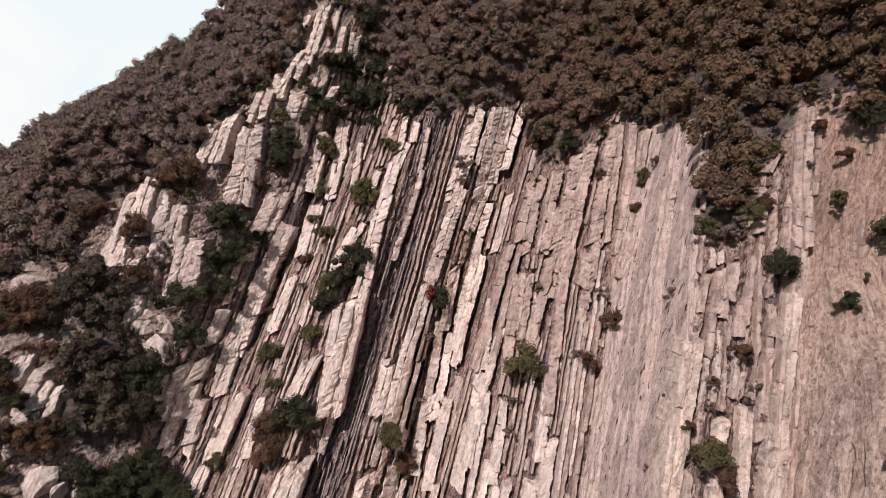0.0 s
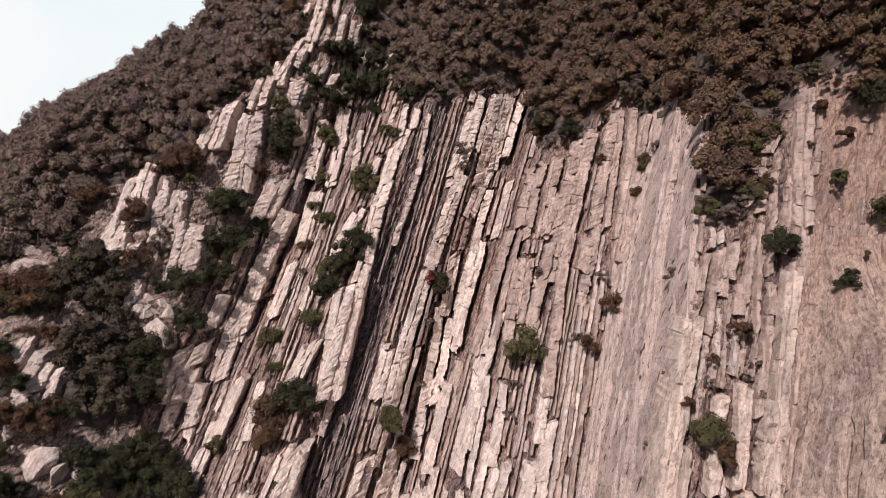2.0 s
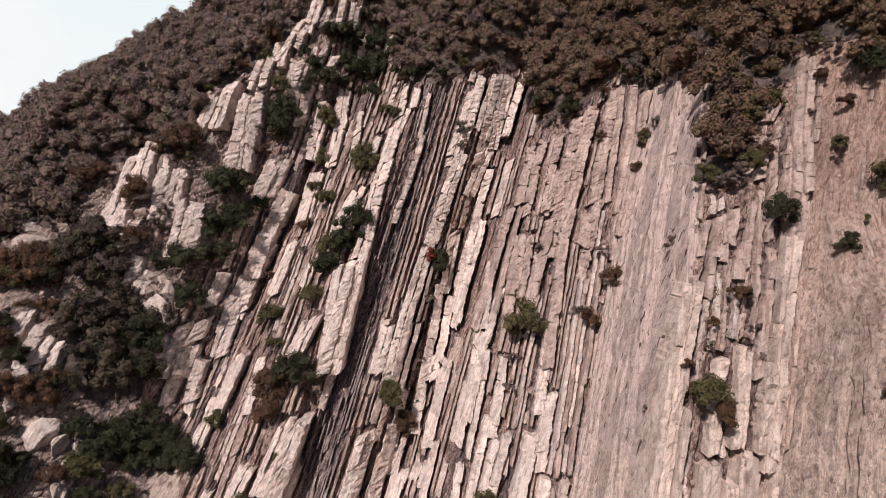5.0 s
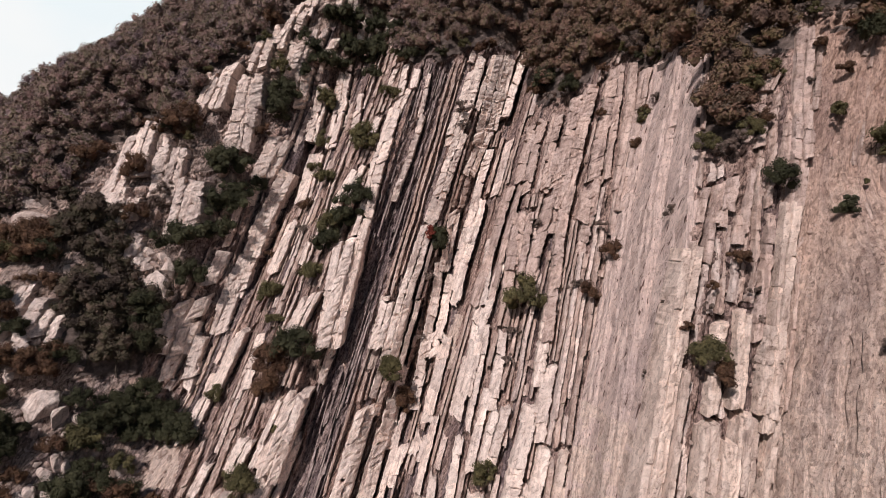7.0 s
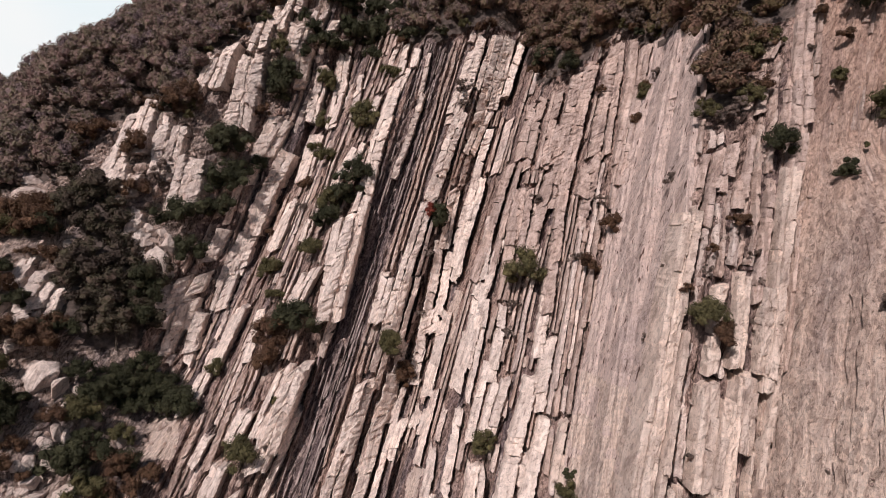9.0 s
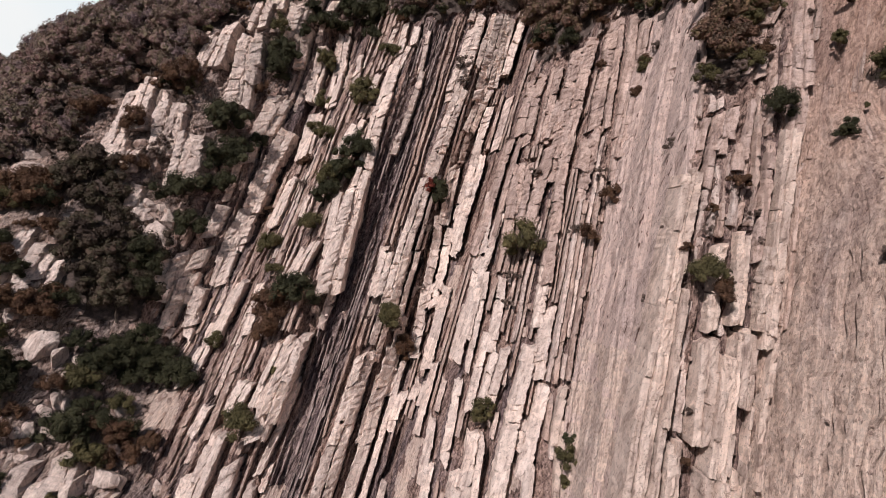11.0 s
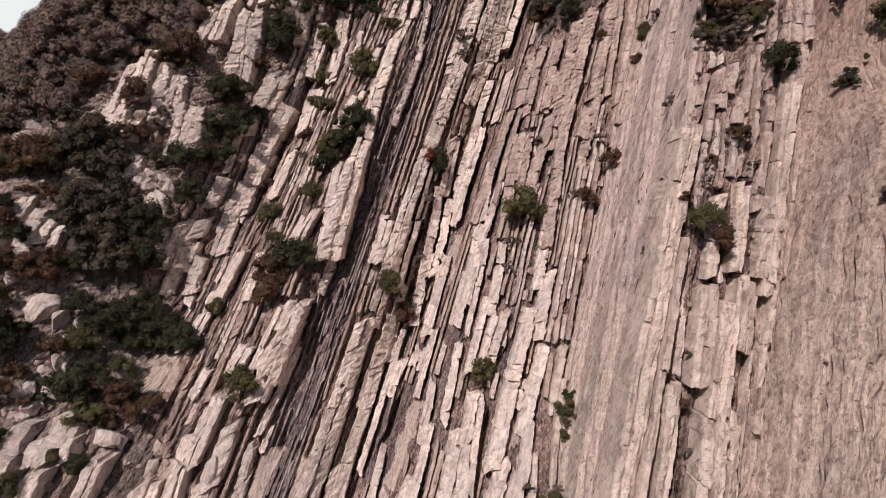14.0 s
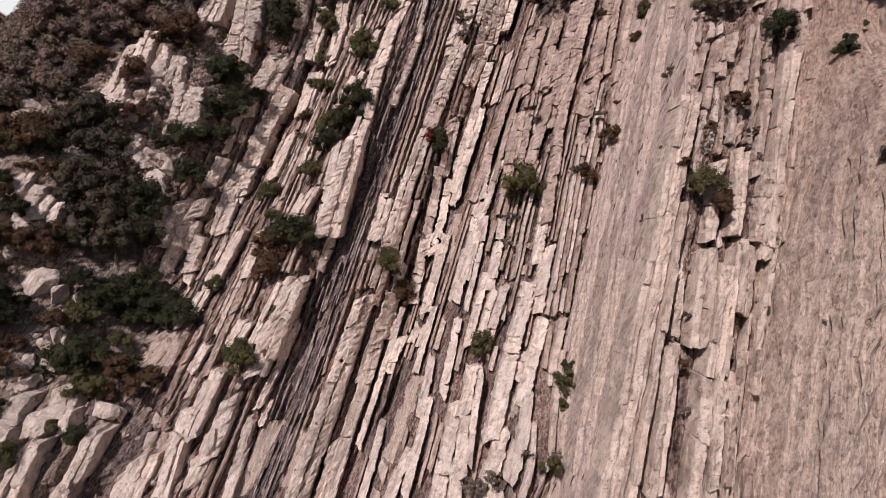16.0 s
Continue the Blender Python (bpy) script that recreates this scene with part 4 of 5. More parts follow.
def bed_blocks(rng, mid, z0, z1, wide, proud, lengths, worn=1.0, foot=1.5):
    """A bed from z0 up to z1; proud(z) gives its stand-out. Blocks have slipped, weathered back or fallen away."""
    out, z = [], z0
    while z < z1 - 0.15:
        top = min(z + rng.uniform(*lengths), z1)
        top = z1 if z1 - top < 0.4 else top
        h = proud(0.5 * (z + top)) * min(1.0, 0.25 + (top - z0) / foot)
        h -= rng.exponential(0.06) * worn + (rng.uniform(0.15, 0.5) * worn if rng.random() < 0.12 else 0)
        if h > 0.06:
            out.append(block(rng, mid, wide, z - 0.04, top - rng.choice([-0.06, -0.05, 0.0, 0.03]), h, worn))
        z = top
    return out


def blocks_mesh(name, blocks, mats, seat=0.0, slots=None):
    b, z, h = (np.concatenate([p[i].ravel() for p in blocks]) for i in range(3))
    y = hill_y(b + seat, z) - h
    faces, base = [], 0
    for p in blocks:
        faces.append(grid_faces(*p[0].shape) + base)
        base += p[0].size
    me = mesh_of(name, np.stack([b + DIP * (z - 50), y, z], -1), np.concatenate(faces), mats)
    if slots is not None:
        me.polygons.foreach_set("material_index", np.concatenate([np.full(len(f), k) for f, k in zip(faces, slots)]).astype(np.int32))
    return me


# ---- thick beds that stand out as slabs ----
def build_slab(n, b1, z1, b0, z0, wide, proud):
    rng = np.random.default_rng(n)
    seat = 1.6 if 23.4 < b0 < 25.6 and z1 < 76 else 0.0
    proud, worn = proud - 0.6 * seat, 0.7 if b0 > 22 else 1.0
    count = max(1, round(wide / (1.15 if b0 < 22 else 0.75)))
    cuts = np.r_[0, np.cumsum(rng.uniform(0.5, 1.5, count))]
    cuts = (cuts / cuts[-1] - 0.5) * wide
    proud *= 1.3 if b0 > 27 and z1 < 46 else 1.0
    foot = min(0.8 + 0.7 * proud, 0.45 * max(z1 - z0, 0.8))
    blocks = []
    for lo, hi in zip(cuts, cuts[1:]):
        mid = lambda z, at=(lo + hi) / 2: b0 + (b1 - b0) * (z - z0) / (z1 - z0) + at + 0.12 * value_noise(z / 4 + n, 0 * z, 22)
        level = proud * rng.uniform(0.8, 1.06)
        head = z1 - rng.uniform(0, 0.5 * wide) - 0.1
        swell = lambda z: level + 0.18 * worn * float(value_noise(np.array(z / 3.0 + 3 * n), np.array(lo), 23)) - 0.25 * level * max(0.0, 1 - (head - z) / 1.5)
        blocks += bed_blocks(rng, mid, z0 - 0.5 * foot, max(head, z0 + 0.6), (hi - lo) - rng.uniform(0.02, 0.07), swell, (1.0, 3.2 + 0.8 * wide), worn, foot)
    if not blocks:
        return
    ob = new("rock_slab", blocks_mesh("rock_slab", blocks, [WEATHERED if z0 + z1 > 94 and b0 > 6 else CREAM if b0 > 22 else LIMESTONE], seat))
    ob.parent = ground


for n, row in enumerate(THICK):
    build_slab(n + 1, *row)


def runs_of(flags):
    """First and last index of each unbroken run of true flags."""
    edge = np.flatnonzero(np.diff(np.r_[0, flags.astype(int), 0]))
    return zip(edge[::2], edge[1::2] - 1)


def thin_beds():
    """Bed after bed between the slabs, each a long low row of blocks that shows where it is not buried or broken away, in one mesh."""
    rng = np.random.default_rng(21)
    # from bed to bed: width, gap, stand-out, length of a block, level of wear, share of pale beds
    zones = (
        (-66, -40, (0.35, 1.1), (0.3, 1.0), (0.0, 0.9), (0.8, 3.0), 1.2, 0.5),
        (-40, -13, (0.22, 0.95), (0.2, 0.8), (-0.05, 0.95), (0.8, 3.2), 1.2, 0.55),
        (-13, -7.4, (0.10, 0.42), (0.05, 0.22), (-0.2, 0.5), (0.8, 3.0), 0.9, 0.0),
        (-7.4, 16, (0.26, 1.15), (0.16, 0.58), (0.25, 1.15), (1.0, 5.0), 1.0, 0.65),
        (16, 23.9, (0.18, 0.70), (0.14, 0.42), (0.25, 1.0), (1.0, 5.0), 0.9, 0.55),
        (25.3, 34, (0.25, 0.90), (0.2, 0.7), (-0.2, 0.65), (0.8, 3.5), 1.0, 0.6),
        (34, 36.0, (0.2, 0.7), (0.12, 0.45), (0.1, 0.70), (0.8, 4.0), 0.8, 0.5),
        (39.0, 50, (0.15, 0.5), (0.2, 0.7), (-0.1, 0.35), (0.8, 3.0), 0.7, 0.3),
    )
    zs = np.arange(5, 100, 0.5)
    blocks, slots = [], []
    for lo, hi, wides, gaps, prouds, lengths, worn, pale in zones:
        s = lo
        while s < hi:
            wide = wides[0] + (wides[1] - wides[0]) * rng.random() ** 1.6
            s += wide / 2
            b = bed_line(s, zs)
            x = b + DIP * (zs - 50)
            clear = ~(wooded_at(x, zs + 1) | wooded_at(x, zs) | band_mask(CLEFTS, b, zs, 0.3 * wide) | band_mask(EARTH, b, zs, 0.4 * wide) | band_mask(THICK, b, zs, 0.4 * wide + 0.15))
            clear &= b > loose_edge(zs) + 1.5
            level = rng.uniform(*prouds)
            slot = 2 if pale == 0 else int(wide > 0.4 and rng.random() < pale)
            swell = lambda z, at=s: level + 0.5 * worn * float(value_noise(np.array(z / 7.0 + 11 * at), np.array(at), 29)) + 0.2 * float(value_noise(np.array(z / 2.5), np.array(at / 2), 30))
            mid = lambda z, at=s: bed_line(at, z) + 0.14 * value_noise(z / 4.5 + 3.7 * at, 0 * z, 34)
            for i, j in runs_of(clear):
                if j - i > 2:
                    new_blocks = bed_blocks(rng, mid, zs[i], zs[j] - rng.uniform(0, 0.5), wide, swell, lengths, worn)
                    blocks += new_blocks
                    slots += [slot] * len(new_blocks)
            s += wide / 2 + rng.uniform(*gaps)
    ob = new("thin_beds", blocks_mesh("thin_beds", blocks, [THIN_ROCK, PALE_ROCK, DARK_ROCK], 0.0, slots))
    ob.parent = ground
    return tagged(ob, "thin broken limestone ribs between the thick slabs", kind="stuff")


thin_beds()


def rubble():
    """Fallen blocks and stones on the loose slope and the ledges, in one mesh."""
    rng = np.random.default_rng(41)
    ico = [(0, 0, 1), (0.9, 0, 0.4), (0.25, 0.85, 0.45), (-0.75, 0.5, 0.4), (-0.7, -0.6, 0.45), (0.3, -0.85, 0.4), (0.7, 0.5, -0.5), (-0.3, 0.85, -0.5), (-0.9, 0, -0.45), (-0.25, -0.85, -0.5), (0.7, -0.5, -0.5), (0, 0, -1)]
    tri = [(0, 1, 2), (0, 2, 3), (0, 3, 4), (0, 4, 5), (0, 5, 1), (1, 6, 2), (2, 7, 3), (3, 8, 4), (4, 9, 5), (5, 10, 1), (6, 7, 2), (7, 8, 3), (8, 9, 4), (9, 10, 5), (10, 6, 1), (11, 7, 6), (11, 8, 7), (11, 9, 8), (11, 10, 9), (11, 6, 10)]
    ico, tri = np.array(ico), np.array(tri)
    verts, faces = [], []
    bs, zs = rng.uniform(-70, 46, 9000), rng.uniform(5, 90, 9000)
    slope = bs < loose_edge(zs) + 3
    keep = (slope | (rng.random(9000) < 0.22)) & ~wooded_at(bs + DIP * (zs - 50), zs)
    bs, zs, slope = bs[keep][:3200], zs[keep][:3200], slope[keep][:3200]
    ys = hill_y(bs, zs) - relief(bs, zs)
    for b, z, y, low in zip(bs, zs, ys, slope):
        size = rng.uniform(0.12, 0.42) * (1 + 1.6 * (rng.random() < 0.10)) if low else rng.uniform(0.1, 0.26)
        v = ico * rng.uniform(0.6, 1.4, (12, 1)) * rng.uniform(0.6, 1.3, 3) * size
        a = rng.uniform(0, 6.28)
        v = v @ np.array([[math.cos(a), 0, math.sin(a)], [0, 1, 0], [-math.sin(a), 0, math.cos(a)]])
        faces.append(tri + 12 * len(verts))
        verts.append(v + (b + DIP * (z - 50), y, z))
    ob = new("rubble", mesh_of("rubble", np.concatenate(verts), np.concatenate(faces), [THIN_ROCK]))
    ob.parent = ground
    return tagged(ob, "fallen angular limestone blocks and stones", kind="stuff")


rubble()


def boulder(b, z, rx, rz):
    """An angular block broken along joints: a ball cut by flat planes, bedded in the loose slope."""
    rng = np.random.default_rng(int(1000 + 37 * b + 11 * z) % 99991)
    bm = bmesh.new()
    bmesh.ops.create_icosphere(bm, subdivisions=4, radius=1.0)
    v = np.array([p.co for p in bm.verts])
    v = v * 1.7
    axes = rng.normal(size=(12, 3))
    axes[:3] = [(0.9, -0.3, 0.3), (-0.7, -0.6, 0.35), (0.1, -0.5, 0.85)] + rng.uniform(-0.3, 0.3, (3, 3))
    axes = axes / np.linalg.norm(axes, axis=1, keepdims=True)
    depth = rng.uniform(0.5, 0.85, 12)
    for n, d in [*zip(axes, depth)] * 4:
        v = v - np.maximum(v @ n - d, 0)[:, None] * n
    v = v + 0.035 * np.stack([facet_noise(v[:, i] * 4 + 9, v[:, (i + 1) % 3] * 4 + 5, i + 51) for i in range(3)], -1)
    v = v * (rx * 1.3, 0.5 * (rx + rz) * 1.1, rz * 1.3)
    a = rng.uniform(-0.5, 0.1)
    v = v @ np.array([[math.cos(a), 0, math.sin(a)], [0, 1, 0], [-math.sin(a), 0, math.cos(a)]])
    for p, co in zip(bm.verts, v):
        p.co = co
    ob = part("boulder", bm, LIMESTONE, None)
    ob.location = place(b, z) - Vector((0, float(relief(np.array([b]), np.array([z]))[0]) + 0.25 * min(rx, rz), 0))
    return tagged(ob, "pale angular limestone boulder bedded in the loose slope", "boulder", group="fallen boulders")


# ---- woods ----
def ball():
    bm = bmesh.new()
    bmesh.ops.create_icosphere(bm, subdivisions=2, radius=1.0)
    v, f = np.array([p.co[:] for p in bm.verts]), np.array([[p.index for p in q.verts] for q in bm.faces])
    bm.free()
    return v, f


BALL = ball()


def spray(rng, centre, radii, clumps, leaves, leaf, lump=(0.36, 0.54), core=0.64):
    """A crown: ragged leafy clumps set about an uneven middle, with single leaf sprays standing out; triangles."""
    d = rng.normal(size=(clumps, 3))
    d /= np.linalg.norm(d, axis=1)[:, None]
    d[:, 2] = np.where(d[:, 2] < -0.3, -d[:, 2], d[:, 2])
    mids = d * rng.uniform(0.35, 0.9, (clumps, 1)) * radii
    size = rng.uniform(*lump, clumps) * np.mean(radii)
    verts, faces, base = [], [], 0
    for m, s in zip(mids, size):
        rag = rng.uniform(0.6, 1.15, (len(BALL[0]), 1))
        verts.append(BALL[0] * rag * s * core * rng.uniform(0.8, 1.2, 3) + m + centre)
        faces.append(BALL[1] + base)
        base += len(BALL[0])
    n = clumps * leaves
    e = rng.normal(size=(n, 3))
    e /= np.linalg.norm(e, axis=1)[:, None]
    e[:, 2] = np.where(e[:, 2] < -0.4, -e[:, 2], e[:, 2])
    who = np.repeat(np.arange(clumps), leaves)
    p = mids[who] + e * (size[who] * rng.uniform(0.78, 1.12, n))[:, None] + centre
    nrm = e + rng.normal(scale=0.32, size=(n, 3))
    nrm /= np.linalg.norm(nrm, axis=1)[:, None]
    a = np.cross(nrm, rng.normal(size=(n, 3)))
    a /= np.linalg.norm(a, axis=1)[:, None]
    c = np.cross(nrm, a)
    s = leaf * rng.uniform(0.6, 1.4, (n, 1))
    tri = np.stack([p - a * s - c * s * 0.3, p + c * s * 0.8, p + a * s - c * s * 0.3], 1)
    verts.append(tri.reshape(-1, 3))
    faces.append(np.arange(n * 3).reshape(-1, 3) + base)
    return np.concatenate(verts), np.concatenate(faces)


def limb(bm, a, b, ra, rb, sides=5):
    a, b = Vector(a), Vector(b)
    side = (b - a).orthogonal().normalized()
    other = (b - a).normalized().cross(side)
    rings = []
    for p, r in ((a, ra), (a.lerp(b, 0.5) + side * ra * 0.5, (ra + rb) / 2), (b, rb)):
        rings.append([bm.verts.new(p + (side * math.cos(t) + other * math.sin(t)) * r) for t in (2 * math.pi * i / sides for i in range(sides))])
    for lo, hi in zip(rings, rings[1:]):
        for i in range(sides):
            bm.faces.new((lo[i], lo[(i + 1) % sides], hi[(i + 1) % sides], hi[i]))
    bm.faces.new(rings[-1])


def part(name, bm, material, parent, label=""):
    me = bpy.data.meshes.new(name)
    bm.to_mesh(me)
    bm.free()
    me.materials.append(material)
    ob = new(name, me)
    ob.parent = parent
    return tagged(ob, label)


def trunk_bmesh(rng, high, spread, thick, limbs):
    bm = bmesh.new()
    fork = Vector((rng.uniform(-0.2, 0.2), rng.uniform(-0.2, 0.2), high * 0.5))
    limb(bm, (0, 0, -0.8), fork, thick, thick * 0.7, 6)
    for i in range(limbs):
        ang = 2 * math.pi * (i + rng.uniform(0, 0.6)) / limbs
        tip = Vector((math.cos(ang) * spread * rng.uniform(0.5, 0.9), math.sin(ang) * spread * rng.uniform(0.5, 0.9), high * rng.uniform(0.85, 1.35)))
        limb(bm, fork, tip, thick * 0.55, thick * 0.15)
    return bm


def tree_kind(n, leaf=WOOD_LEAF, label="low evergreen scrub tree with a dense dull crown on the slope"):
    rng = np.random.default_rng(100 + n)
    tree = new("tree")
    r = rng.uniform(1.7, 2.9)
    radii = np.array([r, r * rng.uniform(0.9, 1.1), r * rng.uniform(0.75, 1.0)])
    high = r * 0.6 + 0.7
    v, f = spray(rng, np.array([0, 0, high + 0.2]), radii, int(rng.integers(9, 12)), 84, 0.18)
    crown = new("crown", mesh_of("crown", v, f, [leaf]))
    crown.parent = tree
    part("trunk", trunk_bmesh(rng, high, r * 0.8, 0.16, 5), BARK, tree)
    return tagged(tree, label, "tree", "trees of the hillside wood"), v, f


KINDS = [tree_kind(n) for n in range(9)]
GROVE = [tree_kind(n, GROVE_LEAF, "dark brown green scrub tree in a gully of the slope") for n in range(9, 13)]


def plant_woods():
    rng = np.random.default_rng(55)
    spots, taken = [], {}
    xs, zs = rng.uniform(-128, 96, 70000), rng.uniform(6, 172, 70000)
    bs = xs - DIP * (zs - 50)
    ys = hill_y(bs, zs)
    steep = np.sqrt(1 + (hill_y(bs + 0.3, zs) - ys) ** 2 / 0.09 + (hill_y(bs - 0.1, zs + 0.3) - ys) ** 2 / 0.09)
    grows = (inside(WOOD_EDGE, xs, zs) | inside(DARK_GROVE, xs, zs)) & (zs < ridge_z(bs) - 0.3) & ~((bs > 22.5) & (bs < 25.1) & (zs < 77)) & ~inside(OPEN_ROCK, xs, zs) & (rng.random(70000) < steep / 3)
    for x, y, z, b in zip(xs[grows], ys[grows], zs[grows], bs[grows]):
        cell = (int(x // 2.3), int(y // 2.3), int(z // 2.3))
        close = (taken.get((cell[0] + i, cell[1] + j, cell[2] + k)) for i in (-1, 0, 1) for j in (-1, 0, 1) for k in (-1, 0, 1))
        if all(p is None or (p[0] - x) ** 2 + (p[1] - y) ** 2 + (p[2] - z) ** 2 > 5.3 for p in close):
            taken[cell] = (x, y, z)
            spots.append((x, z, b))
    near = sorted(spots, key=lambda s: s[1] - (0.42 * hill_y(s[2], s[1])) + 0.2 * abs(s[0] + 10))
    planted = set()
    grove = 0
    for k, (x, z, b) in enumerate(near[:290]):
        tree = KINDS[k % 9][0]
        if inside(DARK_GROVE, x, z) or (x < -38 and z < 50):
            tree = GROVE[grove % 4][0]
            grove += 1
        m = pose(x, float(hill_y(b, z)) - 0.3, z - 0.2, 0, 0, rng.uniform(0, 360))
        if tree.name not in planted:
            planted.add(tree.name)
            tree.matrix_basis = m
        else:
            copy_thing(tree, m)
    verts, faces, base = [], [], 0
    for x, z, b in near[290:]:
        y = float(hill_y(b, z))
        v, f = KINDS[int(rng.integers(0, 9))][1:]
        if z - 60 > 0.43 * y + 2 or abs(x) > 0.77 * y + 4:
            v, f = BALL[0] * rng.uniform(0.7, 1.15, (len(BALL[0]), 1)) * (2.4, 2.4, 1.9) + (0, 0, 1.8), BALL[1]
        a, s = rng.uniform(0, 6.28), rng.uniform(0.85, 1.2)
        turn = np.array([[math.cos(a), -math.sin(a), 0], [math.sin(a), math.cos(a), 0], [0, 0, 1]]) * s
        verts.append(v @ turn.T + (x, y - 0.5, z)), faces.append(f + base)
        base += len(v)
    ob = new("woodland", mesh_of("woodland", np.concatenate(verts), np.concatenate(faces), [WOOD_LEAF]))
    tagged(ob, "closed canopy of brownish green evergreen scrub over the hill", "woodland", kind="stuff")


plant_woods()


# ---- fallen boulders ----
boulder(-44.9, 29.7, 1.75, 2.47); boulder(-46.9, 31.0, 0.87, 1.01); boulder(-42.4, 28.6, 0.88, 1.77)
boulder(-41.1, 25.4, 0.78, 0.92); boulder(-40.7, 28.1, 0.45, 0.60); boulder(-36.9, 25.2, 0.60, 0.52)
boulder(-32.2, 21.6, 1.26, 1.48); boulder(-36.2, 29.9, 0.81, 0.90); boulder(-39.3, 22.7, 0.84, 0.84)
boulder(-39.3, 23.8, 0.71, 0.71); boulder(-40.9, 23.9, 0.42, 0.42); boulder(-37.9, 21.7, 0.63, 0.70)
boulder(-39.5, 21.5, 0.95, 0.68); boulder(-41.5, 21.0, 1.06, 0.93); boulder(-38.0, 22.9, 0.42, 0.57)
boulder(-38.0, 20.6, 0.95, 0.55); boulder(-40.7, 26.4, 0.44, 0.59); boulder(-40.2, 21.1, 0.81, 0.67)
boulder(-50.2, 33.7, 0.73, 0.58); boulder(-27.7, 15.3, 1.45, 1.33); boulder(-26.7, 15.3, 0.80, 0.67)
boulder(-34.2, 12.1, 0.73, 0.85); boulder(-39.0, 18.1, 0.64, 0.90); boulder(-38.6, 18.3, 0.52, 0.52)
boulder(-38.0, 19.2, 1.06, 0.93); boulder(-37.8, 18.3, 0.52, 0.52); boulder(-30.5, 14.0, 0.51, 0.39)
boulder(-18.5, 13.9, 0.68, 0.95); boulder(-14.6, 10.0, 0.90, 0.76); boulder(-13.7, 11.0, 0.91, 1.43)
boulder(-18.6, 8.2, 1.00, 0.44); boulder(-21.4, 9.1, 0.76, 1.28); boulder(-21.6, 11.9, 0.79, 0.92)
boulder(-22.0, 13.6, 0.40, 0.81); boulder(-66.5, 55.3, 1.96, 0.80); boulder(-64.4, 49.9, 1.01, 0.76)
boulder(-54.6, 47.0, 0.74, 0.66); boulder(-51.5, 45.8, 0.66, 0.58); boulder(-54.5, 39.3, 1.06, 0.90)
boulder(-51.5, 37.1, 0.90, 0.67); boulder(-68.4, 57.4, 1.46, 0.91)
boulder(-46.6, 49.4, 1.53, 0.99); boulder(-42.7, 44.7, 1.94, 1.85); boulder(-46.2, 47.5, 0.97, 0.62)
boulder(-49.4, 51.2, 0.72, 1.52); boulder(-42.4, 46.9, 1.17, 0.81); boulder(-45.6, 45.9, 0.79, 0.52)
boulder(-44.5, 49.1, 0.64, 0.54); boulder(-48.3, 48.2, 0.61, 0.44)


# ---- shrubs on the rock ----
SHRUB_LABEL = {
    "green": "dark green evergreen shrub rooted between rock beds",
    "olive": "olive green shrub rooted in a rock crevice",
    "russet": "dry russet brown shrub on the rock face",
    "red": "small red autumn climber hanging on a pale slab",
    "grey": "leafless grey shrub of thin dry twigs on rock",
}
SHRUBS = 500


def shrub(kind, b, z, rx, rz):
    global SHRUBS
    SHRUBS += 1
    rng = np.random.default_rng(SHRUBS)
    r = (rx + rz) / 2
    foot = place(b, z) + Vector((0, 0.3, -0.55 * rz))
    bush = tagged(new("shrub"), SHRUB_LABEL[kind], "shrub", "shrubs on the rock face")
    bush.matrix_basis = Matrix.Translation(foot)
    sparse = 0.6 if kind == "grey" else 1.0
    clumps = int(np.clip(6 + 5 * r, 8, 22))
    v, f = spray(rng, np.array([0, -0.55 * r - 1.2, 0.6 * rz]), np.array([rx, 0.8 * r, rz]) * 1.08, clumps, int(125 * sparse), 0.085 + 0.012 * r, (0.26, 0.42) if sparse == 1 else (0.12, 0.26), 0.6)
    leaves = new("foliage", mesh_of("foliage", v, f, [LEAF[kind]]))
    leaves.parent = bush
    bm = trunk_bmesh(rng, rz * 0.8, rx * 0.9, 0.05 + 0.02 * r, 9 if kind == "grey" else 5)
    part("stem", bm, PALE_BARK if kind == "grey" else BARK, bush)


shrub("green", -42.5, 51.3, 4.5, 3.8); shrub("green", -38.8, 45.5, 3.1, 2.7); shrub("green", -42.6, 64.2, 4.7, 4.0)
shrub("green", -39.8, 57.1, 3.5, 3.9); shrub("green", -38.4, 52.4, 3.3, 2.7); shrub("green", -38.3, 99.6, 4.4, 2.7)
shrub("green", -30.1, 90.2, 4.4, 4.7); shrub("green", -17.9, 54.9, 2.1, 3.7); shrub("green", -16.8, 58.2, 2.3, 3.1)
shrub("green", -18.7, 50.8, 2.2, 3.1); shrub("olive", -19.2, 46.1, 2.2, 2.2); shrub("green", -15.9, 36.1, 3.3, 3.6)
shrub("olive", -25.5, 42.5, 1.7, 2.0); shrub("russet", -55.1, 62.5, 2.7, 3.2); shrub("russet", -47.2, 76.6, 1.0, 1.0)
shrub("green", -41.4, 79.6, 3.0, 4.6); shrub("green", -38.4, 89.0, 3.4, 2.1); shrub("olive", -30.8, 70.9, 1.6, 2.5)
shrub("olive", -20.2, 68.2, 2.6, 4.0); shrub("olive", -24.8, 62.3, 2.4, 1.9); shrub("olive", -20.8, 79.5, 1.5, 1.5)
shrub("red", -2.6, 52.2, 0.9, 1.7); shrub("green", -0.8, 50.7, 1.5, 3.4); shrub("grey", 12.7, 53.6, 1.4, 1.6)
shrub("olive", 13.7, 43.1, 2.9, 3.5); shrub("russet", 21.5, 44.3, 1.4, 2.0); shrub("russet", 23.1, 49.6, 1.4, 2.0)
